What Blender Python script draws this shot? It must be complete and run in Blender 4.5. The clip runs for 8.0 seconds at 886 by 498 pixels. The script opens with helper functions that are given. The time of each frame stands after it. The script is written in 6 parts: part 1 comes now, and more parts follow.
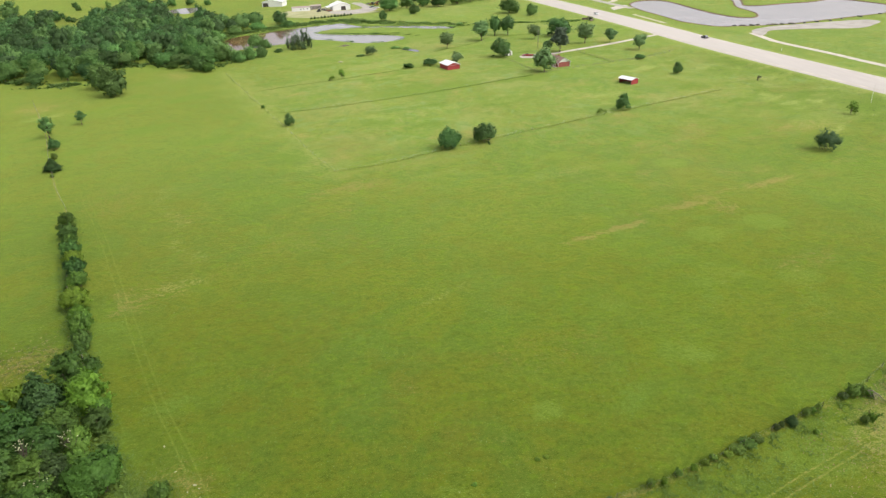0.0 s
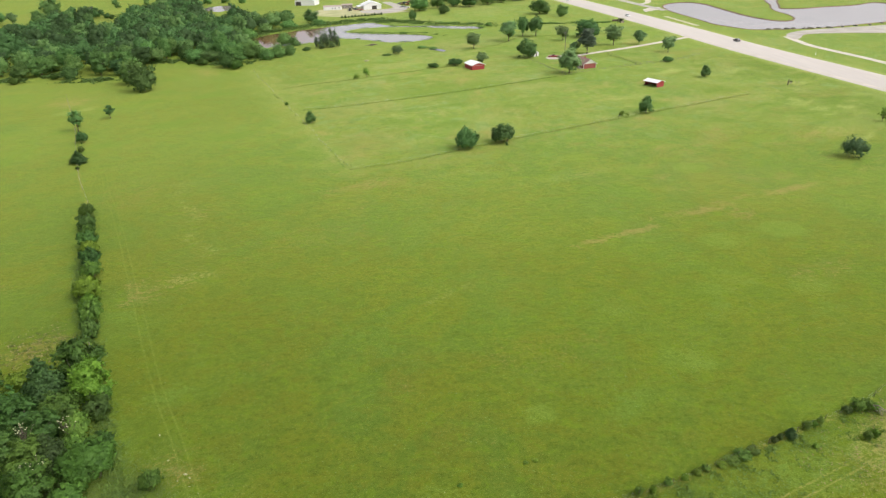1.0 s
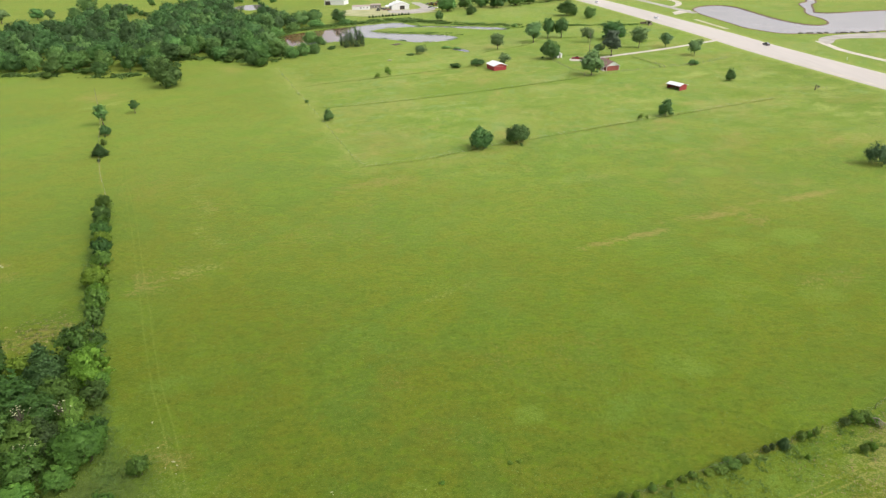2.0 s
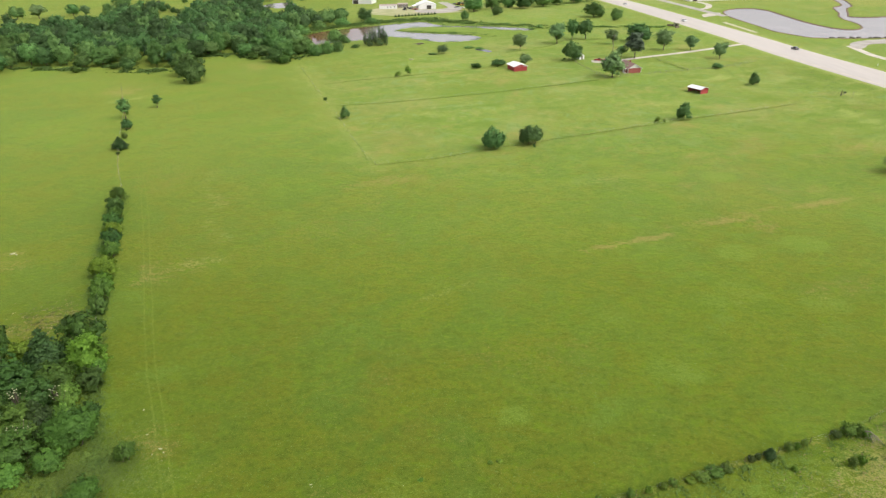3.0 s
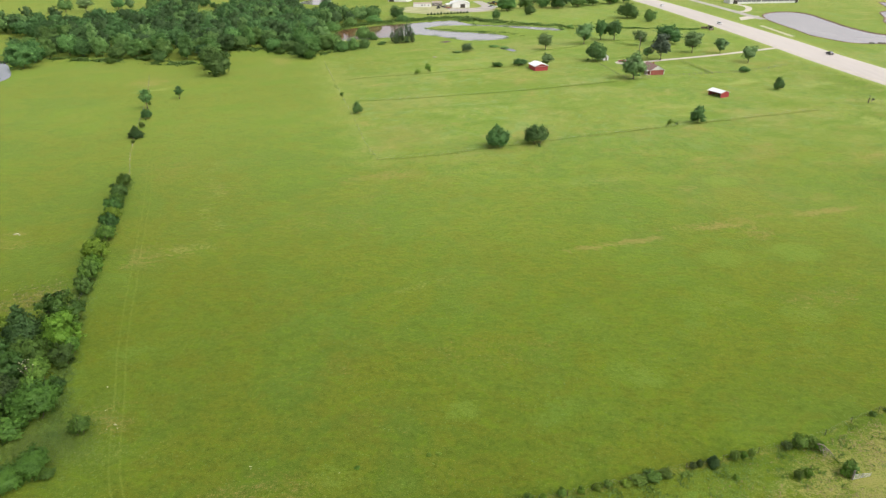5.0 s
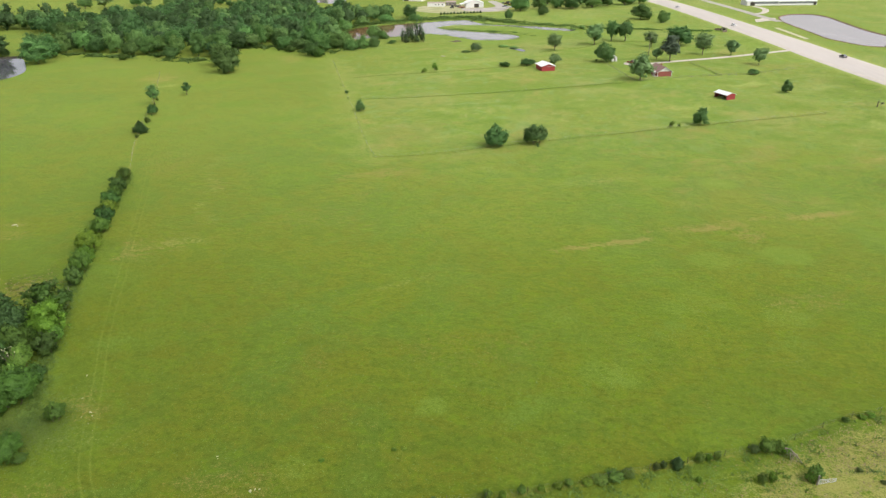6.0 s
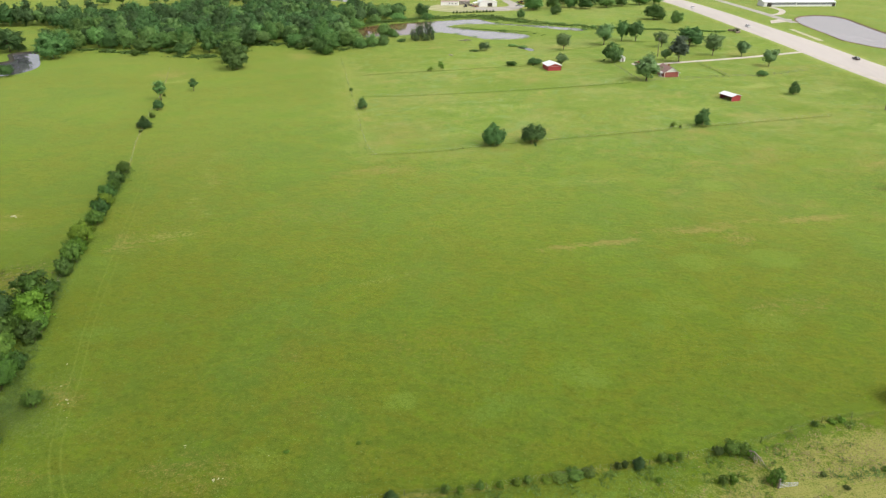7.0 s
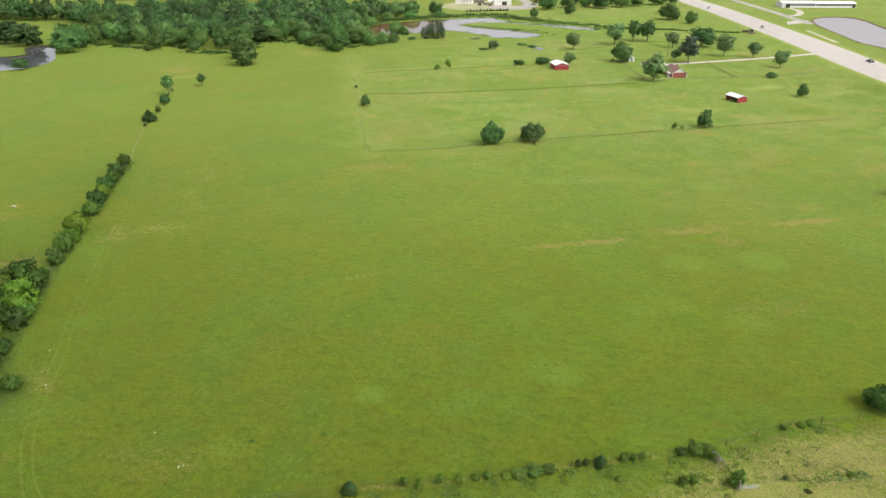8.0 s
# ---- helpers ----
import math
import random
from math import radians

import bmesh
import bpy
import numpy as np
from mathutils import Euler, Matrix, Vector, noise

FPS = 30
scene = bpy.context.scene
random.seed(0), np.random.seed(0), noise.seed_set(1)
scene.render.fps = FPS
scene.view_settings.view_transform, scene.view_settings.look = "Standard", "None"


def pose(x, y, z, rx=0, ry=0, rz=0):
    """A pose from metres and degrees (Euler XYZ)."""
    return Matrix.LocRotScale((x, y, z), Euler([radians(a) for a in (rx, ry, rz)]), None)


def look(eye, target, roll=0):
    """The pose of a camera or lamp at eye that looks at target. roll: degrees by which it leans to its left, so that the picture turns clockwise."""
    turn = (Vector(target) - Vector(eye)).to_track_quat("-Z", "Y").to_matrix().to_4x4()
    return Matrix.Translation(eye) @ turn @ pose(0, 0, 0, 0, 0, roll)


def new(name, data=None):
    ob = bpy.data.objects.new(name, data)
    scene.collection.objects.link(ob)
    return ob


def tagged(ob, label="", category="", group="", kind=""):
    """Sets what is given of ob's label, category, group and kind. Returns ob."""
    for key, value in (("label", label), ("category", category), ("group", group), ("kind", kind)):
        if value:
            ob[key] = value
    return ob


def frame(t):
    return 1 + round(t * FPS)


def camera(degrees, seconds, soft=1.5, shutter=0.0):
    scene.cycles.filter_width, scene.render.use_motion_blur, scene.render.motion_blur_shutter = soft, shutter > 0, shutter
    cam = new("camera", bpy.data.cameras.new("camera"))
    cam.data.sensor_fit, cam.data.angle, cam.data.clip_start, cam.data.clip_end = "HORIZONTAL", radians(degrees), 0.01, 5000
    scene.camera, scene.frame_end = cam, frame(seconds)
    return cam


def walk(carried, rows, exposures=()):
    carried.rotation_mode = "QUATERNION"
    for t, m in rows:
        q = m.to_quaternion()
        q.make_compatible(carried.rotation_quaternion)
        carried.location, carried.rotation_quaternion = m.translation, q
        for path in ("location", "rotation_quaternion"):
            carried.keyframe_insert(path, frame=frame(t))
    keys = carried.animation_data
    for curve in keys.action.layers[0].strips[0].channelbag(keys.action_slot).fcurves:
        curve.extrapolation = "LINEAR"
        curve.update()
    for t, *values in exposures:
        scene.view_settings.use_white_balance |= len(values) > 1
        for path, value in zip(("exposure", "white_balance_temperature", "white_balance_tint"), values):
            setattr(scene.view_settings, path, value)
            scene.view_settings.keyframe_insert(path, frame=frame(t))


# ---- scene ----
cam = camera(67.5, 8.0, soft=1.3)
PATH = [
    (0, (-22.155, 1.131, 64.055), (-21.985, 2.916, 63.169), -2.2),
    (0.5, (-19.837, 0.914, 63.857), (-19.712, 2.704, 62.974), -2.1),
    (1, (-17.353, 0.819, 63.678), (-17.273, 2.612, 62.796), -2.0),
    (1.5, (-14.848, 0.687, 63.279), (-14.81, 2.483, 62.4), -1.9),
    (3, (-6.966, 0.21, 62.788), (-7.05, 2.006, 61.914), -1.4),
    (3.5, (-4.008, 0.265, 62.596), (-4.129, 2.059, 61.721), -1.3),
    (4, (-1.066, 0.131, 62.321), (-1.216, 1.924, 61.447), -1.2),
    (4.5, (1.995, 0.157, 62.159), (1.819, 1.948, 61.285), -1.1),
    (6, (11.504, 0.364, 61.664), (11.251, 2.146, 60.791), -0.7),
    (6.5, (14.808, 0.476, 61.655), (14.53, 2.253, 60.781), -0.6),
    (7, (18.124, 0.678, 61.558), (17.82, 2.451, 60.683), -0.5),
    (7.5, (21.46, 0.915, 61.528), (21.13, 2.682, 60.651), -0.3),
    (8, (24.762, 1.169, 61.377), (24.406, 2.93, 60.499), -0.2),
]
walk(cam, [(t, look(eye, target, roll)) for t, eye, target, roll in PATH], [(0, 0.34), (8, 0.28)])

# ---- light: thin bright overcast, a soft high sun ----
SUN_ELEV, SUN_AZ = radians(52), radians(118)      # height, and turn from +y towards +x
world = bpy.data.worlds.new("overcast_sky")
scene.world = world
world.use_nodes = True
wn, wl = world.node_tree.nodes, world.node_tree.links
wn.clear()
sky = wn.new("ShaderNodeTexSky")
sky.sky_type, sky.sun_disc = "NISHITA", False
sky.sun_elevation, sky.sun_rotation = SUN_ELEV, SUN_AZ
sky.air_density, sky.dust_density, sky.ozone_density = 1.0, 4.0, 1.0
veil = wn.new("ShaderNodeHueSaturation")
veil.inputs["Saturation"].default_value = 0.25
wbg = wn.new("ShaderNodeBackground")
wbg.inputs["Strength"].default_value = 0.19
wout = wn.new("ShaderNodeOutputWorld")
wl.new(sky.outputs[0], veil.inputs["Color"])
wl.new(veil.outputs[0], wbg.inputs["Color"])
wl.new(wbg.outputs[0], wout.inputs["Surface"])
sun = new("sun", bpy.data.lights.new("sun", "SUN"))
sun.data.energy, sun.data.angle, sun.data.color = 0.9, radians(45), (1.0, 0.96, 0.9)
sun_way = Vector((math.sin(SUN_AZ) * math.cos(SUN_ELEV), math.cos(SUN_AZ) * math.cos(SUN_ELEV), math.sin(SUN_ELEV)))
sun.matrix_basis = look(sun_way * 300, (0, 0, 0))


# ---- materials ----
def mat_base(name, rough=0.8, metal=0.0):
    m = bpy.data.materials.new(name)
    m.use_nodes = True
    nt = m.node_tree
    p = nt.nodes["Principled BSDF"]
    p.inputs["Roughness"].default_value = rough
    p.inputs["Metallic"].default_value = metal
    return m, nt, p


def add_noise(nt, scale, detail=4.0, rough=0.55, stretch=None, warp=0.0):
    co = nt.nodes.new("ShaderNodeTexCoord")
    n = nt.nodes.new("ShaderNodeTexNoise")
    n.inputs["Scale"].default_value, n.inputs["Detail"].default_value = scale, detail
    n.inputs["Roughness"].default_value, n.inputs["Distortion"].default_value = rough, warp
    if stretch:
        mp = nt.nodes.new("ShaderNodeMapping")
        mp.inputs["Scale"].default_value = stretch[:3]
        mp.inputs["Rotation"].default_value = (0, 0, radians(stretch[3]) if len(stretch) > 3 else 0)
        nt.links.new(co.outputs["Object"], mp.inputs["Vector"])
        nt.links.new(mp.outputs[0], n.inputs["Vector"])
    else:
        nt.links.new(co.outputs["Object"], n.inputs["Vector"])
    return n.outputs["Fac"]


def span(nt, value, a, b, lo=0.0, hi=1.0):
    r = nt.nodes.new("ShaderNodeMapRange")
    r.interpolation_type = "SMOOTHSTEP"
    r.inputs["From Min"].default_value, r.inputs["From Max"].default_value = a, b
    r.inputs["To Min"].default_value, r.inputs["To Max"].default_value = lo, hi
    nt.links.new(value, r.inputs["Value"])
    return r.outputs["Result"]


def arith(nt, op, a, b):
    m = nt.nodes.new("ShaderNodeMath")
    m.operation = op
    for i, v in enumerate((a, b)):
        if isinstance(v, (int, float)):
            m.inputs[i].default_value = v
        else:
            nt.links.new(v, m.inputs[i])
    return m.outputs[0]


def blend(nt, fac, a, b, mode="MIX"):
    m = nt.nodes.new("ShaderNodeMix")
    m.data_type, m.blend_type = "RGBA", mode
    for sock, v in ((m.inputs[0], fac), (m.inputs[6], a), (m.inputs[7], b)):
        if isinstance(v, (int, float)):
            sock.default_value = v
        elif isinstance(v, tuple):
            sock.default_value = (*v, 1)
        else:
            nt.links.new(v, sock)
    return m.outputs[2]


def relief(nt, p, height, strength, dist):
    b = nt.nodes.new("ShaderNodeBump")
    b.inputs["Strength"].default_value, b.inputs["Distance"].default_value = strength, dist
    nt.links.new(height, b.inputs["Height"])
    nt.links.new(b.outputs[0], p.inputs["Normal"])


def make_pasture():
    m, nt, p = mat_base("pasture_grass", 0.95)
    p.inputs["Specular IOR Level"].default_value = 0.1
    p.inputs["Sheen Weight"].default_value = 0.2
    p.inputs["Sheen Roughness"].default_value = 0.6
    p.inputs["Sheen Tint"].default_value = (0.78, 0.95, 0.16, 1)
    broad = add_noise(nt, 0.011, 3)
    mid = add_noise(nt, 0.05, 5, 0.6, None, 0.6)
    clump = add_noise(nt, 0.15, 5, 0.65, (1, 1.4, 1, 25), 1.0)
    small = add_noise(nt, 0.42, 5, 0.7, (1, 1.6, 1, 15), 0.8)
    fine = add_noise(nt, 1.3, 5, 0.75)
    blade = add_noise(nt, 4.5, 4, 0.75)
    col = blend(nt, span(nt, broad, 0.42, 0.58), GRASS_DEEP, GRASS)
    cloud = add_noise(nt, 0.024, 4, 0.55, None, 0.5)
    col = blend(nt, span(nt, cloud, 0.49, 0.59, 0, 0.8), col, GRASS_BROWN)
    col = blend(nt, span(nt, cloud, 0.46, 0.38, 0, 0.4), col, GRASS_FRESH)
    col = blend(nt, span(nt, mid, 0.47, 0.58, 0, 0.8), col, GRASS_YELLOW)
    col = blend(nt, span(nt, clump, 0.50, 0.57, 0, 0.6), col, GRASS_DEEP)
    col = blend(nt, span(nt, clump, 0.48, 0.39, 0, 0.55), col, GRASS_BROWN)
    col = blend(nt, span(nt, small, 0.53, 0.61, 0, 0.45), col, GRASS_DARK)
    col = blend(nt, span(nt, small, 0.47, 0.38, 0, 0.6), col, GRASS_FRESH)
    col = blend(nt, span(nt, fine, 0.53, 0.63, 0, 0.4), col, GRASS_DRY)
    col = blend(nt, span(nt, fine, 0.49, 0.38, 0, 0.6), col, GRASS_DARK)
    masks = {}
    for key in ("soil", "pale", "lush", "tan", "near_dark", "dim_olive", "fresh", "worn", "meadow"):
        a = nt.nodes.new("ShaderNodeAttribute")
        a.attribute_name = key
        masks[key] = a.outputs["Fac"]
    # the meadow behind the fences: ungrazed, mottled with dry and lush plants
    meadow = masks["meadow"]
    rank, bent, drift = add_noise(nt, 0.11, 6, 0.7, (1, 0.7, 1, 20), 1.2), add_noise(nt, 0.30, 6, 0.75, (1, 0.7, 1, 10), 1.0), add_noise(nt, 0.02, 4, 0.6, None, 0.8)
    col = blend(nt, arith(nt, "MULTIPLY", meadow, span(nt, drift, 0.50, 0.62, 0, 0.4)), col, MEADOW_DRY)
    col = blend(nt, arith(nt, "MULTIPLY", meadow, span(nt, rank, 0.53, 0.64, 0, 0.4)), col, MEADOW_DRY)
    col = blend(nt, arith(nt, "MULTIPLY", meadow, span(nt, rank, 0.46, 0.38, 0, 0.7)), col, MEADOW_GREEN)
    col = blend(nt, arith(nt, "MULTIPLY", meadow, span(nt, bent, 0.54, 0.64, 0, 0.34)), col, MEADOW_STRAW)
    col = blend(nt, arith(nt, "MULTIPLY", meadow, span(nt, bent, 0.46, 0.38, 0, 0.7)), col, MEADOW_DEEP)
    # near turf: brightness falloff and missing haze are painted into this colour
    turf = blend(nt, 1.0, col, (0.618, 0.618, 0.20), "MULTIPLY")
    col = blend(nt, arith(nt, "MULTIPLY", masks["near_dark"], span(nt, arith(nt, "ADD", broad, mid), 0.75, 1.1, 0.75, 1.0)), col, turf)
    # paints a brightness falloff to the west and near side into the grass
    col = blend(nt, arith(nt, "MULTIPLY", masks["dim_olive"], span(nt, mid, 0.35, 0.6, 0.8, 1.0)), col, blend(nt, 1.0, col, (0.785, 0.757, 0.60), "MULTIPLY"))
    speck = arith(nt, "MULTIPLY", arith(nt, "SUBTRACT", arith(nt, "ADD", arith(nt, "ADD", small, fine), blade), 1.5), 1.6)

    def broken(key, lo, hi, most):
        gate = span(nt, masks[key], 0.0, 0.25)
        return arith(nt, "MULTIPLY", arith(nt, "MULTIPLY", span(nt, arith(nt, "ADD", masks[key], speck), lo, hi), gate), most)

    col = blend(nt, broken("fresh", 0.0, 0.7, 0.7), col, GRASS_RING)
    col = blend(nt, broken("lush", 0.1, 0.8, 0.85), col, GRASS_LUSH)
    col = blend(nt, broken("tan", 0.1, 0.8, 0.85), col, GRASS_TAN)
    col = blend(nt, broken("pale", 0.1, 0.8, 0.7), col, GRASS_PALE)
    col = blend(nt, arith(nt, "MULTIPLY", masks["worn"], span(nt, fine, 0.35, 0.6, 0.45, 0.8)), col, GRASS_WORN)
    col = blend(nt, broken("soil", 0.15, 0.9, 0.65), col, SOIL)
    col = blend(nt, span(nt, blade, 0.5, 0.38, 0, 0.65), col, GRASS_DARK)
    col = blend(nt, span(nt, blade, 0.53, 0.65, 0, 0.35), col, GRASS_DRY)
    nt.links.new(col, p.inputs["Base Color"])
    relief(nt, p, arith(nt, "ADD", arith(nt, "ADD", blade, arith(nt, "MULTIPLY", fine, 2.5)), arith(nt, "MULTIPLY", small, 2.0)), 0.35, 0.2)
    return m


# extra blue here and in the meadow tones paints in distance haze
GRASS, GRASS_DEEP, GRASS_YELLOW = (0.155, 0.230, 0.043), (0.102, 0.190, 0.041), (0.200, 0.246, 0.052)
GRASS_DRY, GRASS_DARK, GRASS_LUSH = (0.260, 0.275, 0.062), (0.072, 0.124, 0.013), (0.094, 0.168, 0.021)
GRASS_TAN, GRASS_PALE, SOIL, GRASS_BROWN = (0.275, 0.248, 0.080), (0.285, 0.320, 0.095), (0.300, 0.205, 0.080), (0.158, 0.178, 0.032)
GRASS_WORN = (0.168, 0.205, 0.034)
GRASS_FRESH, GRASS_RING = (0.165, 0.280, 0.025), (0.132, 0.204, 0.026)
MEADOW_DRY, MEADOW_GREEN, MEADOW_STRAW, MEADOW_DEEP = (0.266, 0.256, 0.098), (0.160, 0.246, 0.086), (0.330, 0.278, 0.135), (0.094, 0.164, 0.048)
M_PASTURE = make_pasture()


def plain(name, color, rough=0.8, metal=0.0, vary=0.15, scale=2.0, bump=0.1, bump_scale=20.0, dark=None, object_vary=0.0, stretch=None):
    """A painted, mineral or metal surface with mottling at two scales and a fine relief."""
    m, nt, p = mat_base(name, rough, metal)
    a, b = add_noise(nt, scale, 4, 0.6, stretch), add_noise(nt, scale * 9, 3, 0.6, stretch)
    low = tuple(c * (1 - vary * 2) for c in color) if dark is None else dark
    col = blend(nt, span(nt, a, 0.35, 0.65), low, color)
    col = blend(nt, span(nt, b, 0.4, 0.7, 0, 0.4), col, tuple(min(1, c * (1 + vary)) for c in color))
    if object_vary:
        oi = nt.nodes.new("ShaderNodeObjectInfo")
        hs = nt.nodes.new("ShaderNodeHueSaturation")
        nt.links.new(span(nt, oi.outputs["Random"], 0, 1, 1 - object_vary, 1 + object_vary), hs.inputs["Value"])
        nt.links.new(col, hs.inputs["Color"])
        col = hs.outputs[0]
    nt.links.new(col, p.inputs["Base Color"])
    relief(nt, p, add_noise(nt, bump_scale, 3), bump, 0.05)
    return m


def leafy(name, color, tip, hue=0.012, value=0.25, through_light=0.45):
    m, nt, p = mat_base(name, 0.6)
    p.inputs["Specular IOR Level"].default_value = 0.25
    geo, oi = nt.nodes.new("ShaderNodeNewGeometry"), nt.nodes.new("ShaderNodeObjectInfo")
    col = blend(nt, span(nt, geo.outputs["Random Per Island"], 0, 1, 0.15, 0.65), color, tip)
    clump, stand = add_noise(nt, 0.55, 3), add_noise(nt, 0.1, 2)
    col = blend(nt, span(nt, clump, 0.4, 0.65, 0, 0.55), col, tip)
    spray = add_noise(nt, 1.7, 3)
    col = blend(nt, span(nt, spray, 0.54, 0.40, 0, 0.7), col, blend(nt, 1.0, col, (0.7, 0.72, 0.7), "MULTIPLY"))
    col = blend(nt, span(nt, stand, 0.52, 0.62, 0, 0.5), col, blend(nt, 1.0, col, (0.62, 0.66, 0.7), "MULTIPLY"))
    hs = nt.nodes.new("ShaderNodeHueSaturation")
    nt.links.new(span(nt, oi.outputs["Random"], 0, 1, 0.5 - hue, 0.5 + hue), hs.inputs["Hue"])
    wide = nt.nodes.new("ShaderNodeMath")
    wide.operation = "FRACT"
    nt.links.new(arith(nt, "MULTIPLY", oi.outputs["Random"], 7.3), wide.inputs[0])
    nt.links.new(span(nt, wide.outputs[0], 0, 1, 1 - value, 1 + value), hs.inputs["Value"])
    nt.links.new(col, hs.inputs["Color"])
    nt.links.new(hs.outputs[0], p.inputs["Base Color"])
    tr = nt.nodes.new("ShaderNodeBsdfTranslucent")
    nt.links.new(hs.outputs[0], tr.inputs["Color"])
    mx = nt.nodes.new("ShaderNodeMixShader")
    mx.inputs[0].default_value = through_light
    nt.links.new(p.outputs[0], mx.inputs[1])
    nt.links.new(tr.outputs[0], mx.inputs[2])
    nt.links.new(mx.outputs[0], nt.nodes["Material Output"].inputs["Surface"])
    return m


# distant tree leaves are paler and bluer than the thicket's: painted haze
LEAF_OAK = leafy("leaves_oak", (0.093, 0.202, 0.059), (0.203, 0.366, 0.105))
LEAF_MID = leafy("leaves_hackberry", (0.101, 0.206, 0.052), (0.206, 0.358, 0.093))
LEAF_SHADE = leafy("leaves_shade_tree", (0.135, 0.236, 0.080), (0.250, 0.375, 0.138), 0.015, 0.18, 0.3)
LEAF_CEDAR = leafy("needles_cedar", (0.030, 0.066, 0.016), (0.066, 0.118, 0.026), 0.01, 0.15, 0.1)
LEAF_WOOD_LIGHT = leafy("leaves_wood_light", (0.143, 0.278, 0.074), (0.259, 0.443, 0.130))
LEAF_WOOD_DARK = leafy("leaves_wood_dark", (0.059, 0.134, 0.042), (0.134, 0.242, 0.075))
LEAF_DULL = leafy("leaves_dull", (0.075, 0.122, 0.030), (0.155, 0.205, 0.050), 0.01, 0.15)
LEAF_PINE = leafy("needles_pine", (0.086, 0.120, 0.074), (0.144, 0.190, 0.106), 0.01, 0.1, 0.1)
LEAF_WILLOW = leafy("leaves_willow", (0.102, 0.180, 0.072), (0.170, 0.264, 0.109), 0.01, 0.15)
LEAF_RANK = leafy("leaves_rank_weeds", (0.105, 0.195, 0.040), (0.175, 0.290, 0.068), 0.01, 0.2, 0.4)
LEAF_WEED = leafy("leaves_weeds", (0.078, 0.132, 0.020), (0.135, 0.200, 0.034), 0.01, 0.15, 0.08)
LEAF_WEED_BRIGHT = leafy("leaves_weeds_bright", (0.068, 0.130, 0.013), (0.106, 0.180, 0.023), 0.01, 0.15, 0.08)
LEAF_BUSH = leafy("leaves_bush", (0.069, 0.137, 0.020), (0.177, 0.274, 0.044), 0.012, 0.2, 0.25)
LEAF_HEDGE = leafy("leaves_hedge", (0.060, 0.138, 0.021), (0.172, 0.300, 0.045), 0.015, 0.3, 0.25)
LEAF_SPRAY = leafy("leaves_spray", (0.060, 0.135, 0.017), (0.128, 0.240, 0.035), 0.01, 0.1, 0.25)
LEAF_THICK_DARK = leafy("leaves_thicket_dark", (0.033, 0.083, 0.015), (0.095, 0.188, 0.032), 0.015, 0.2, 0.15)
LEAF_THICK = leafy("leaves_thicket", (0.039, 0.095, 0.014), (0.122, 0.225, 0.032), 0.015, 0.2, 0.15)
LEAF_THICK_BRIGHT = leafy("leaves_thicket_bright", (0.084, 0.165, 0.012), (0.200, 0.325, 0.034), 0.015, 0.15, 0.2)
BLOSSOM = leafy("blossom_clusters", (0.42, 0.44, 0.24), (0.56, 0.57, 0.34), 0.0, 0.05)
GRASS_TUFT = leafy("tuft_grass", (0.082, 0.130, 0.011), (0.140, 0.188, 0.020), 0.01, 0.15, 0.05)
STRAW_TUFT = leafy("tuft_straw", (0.200, 0.168, 0.055), (0.320, 0.258, 0.115), 0.01, 0.15, 0.05)
DEAD_TUFT = leafy("tuft_dead", (0.150, 0.125, 0.045), (0.270, 0.220, 0.095), 0.01, 0.15, 0.05)
BARK = plain("bark", (0.16, 0.125, 0.09), 0.95, vary=0.3, scale=3, bump=0.5)
DEAD_WOOD = plain("dead_wood", (0.26, 0.22, 0.17), 0.95, vary=0.2, scale=3, bump=0.4)
ROAD_MAT = plain("worn_concrete_road", (0.50, 0.45, 0.405), 0.9, vary=0.05, scale=0.06, bump=0.1, bump_scale=9, stretch=(1, 0.12, 1, -9))
GRAVEL = plain("pale_gravel", (0.56, 0.50, 0.42), 0.95, vary=0.1, scale=0.15, bump=0.4, bump_scale=5)
GRAVEL_GREY = plain("grey_gravel", (0.42, 0.38, 0.33), 0.95, vary=0.12, scale=0.12, bump=0.4, bump_scale=5)
WHITE_METAL = plain("white_metal_roof", (0.78, 0.78, 0.78), 0.45, vary=0.04, scale=0.7, bump=0.03)
RED_PAINT = plain("red_painted_boards", (0.36, 0.045, 0.045), 0.7, vary=0.12, scale=1.2, bump=0.1)
BRICK_MAT = plain("red_brick", (0.33, 0.095, 0.075), 0.9, vary=0.15, scale=2.0, bump=0.2)
ROOF_SHINGLE = plain("brown_red_shingle", (0.275, 0.160, 0.140), 0.9, vary=0.12, scale=1.5, bump=0.3, object_vary=0.12)
WHITE_PAINT = plain("white_paint", (0.78, 0.77, 0.74), 0.6, vary=0.04, scale=1.0)
# near-black panels stand in for the shade inside open bays and the culvert
OPENING_SHADE = plain("opening_shade_dark", (0.06, 0.05, 0.04), 0.9)
GREY_WOOD = plain("weathered_wood", (0.24, 0.21, 0.17), 0.9, vary=0.2, scale=4, bump=0.3)
DARK_WOOD = plain("dark_old_wood", (0.11, 0.09, 0.065), 0.95, vary=0.2, scale=4, bump=0.3)
STEEL = plain("galvanised_steel", (0.55, 0.56, 0.57), 0.45, 0.8, vary=0.08, scale=3)
PALE_STONE = plain("pale_stone", (0.44, 0.43, 0.25), 0.9, vary=0.2, scale=3, bump=0.4)
DARK_STONE = plain("dark_riprap", (0.15, 0.14, 0.115), 0.95, vary=0.25, scale=1.5, bump=0.5)
# grey panels in this colour paint in the shade under the long building's eaves
EAVE_SHADE = plain("eave_shade_grey", (0.20, 0.21, 0.22), 0.6, 0.2, vary=0.1, scale=0.8)
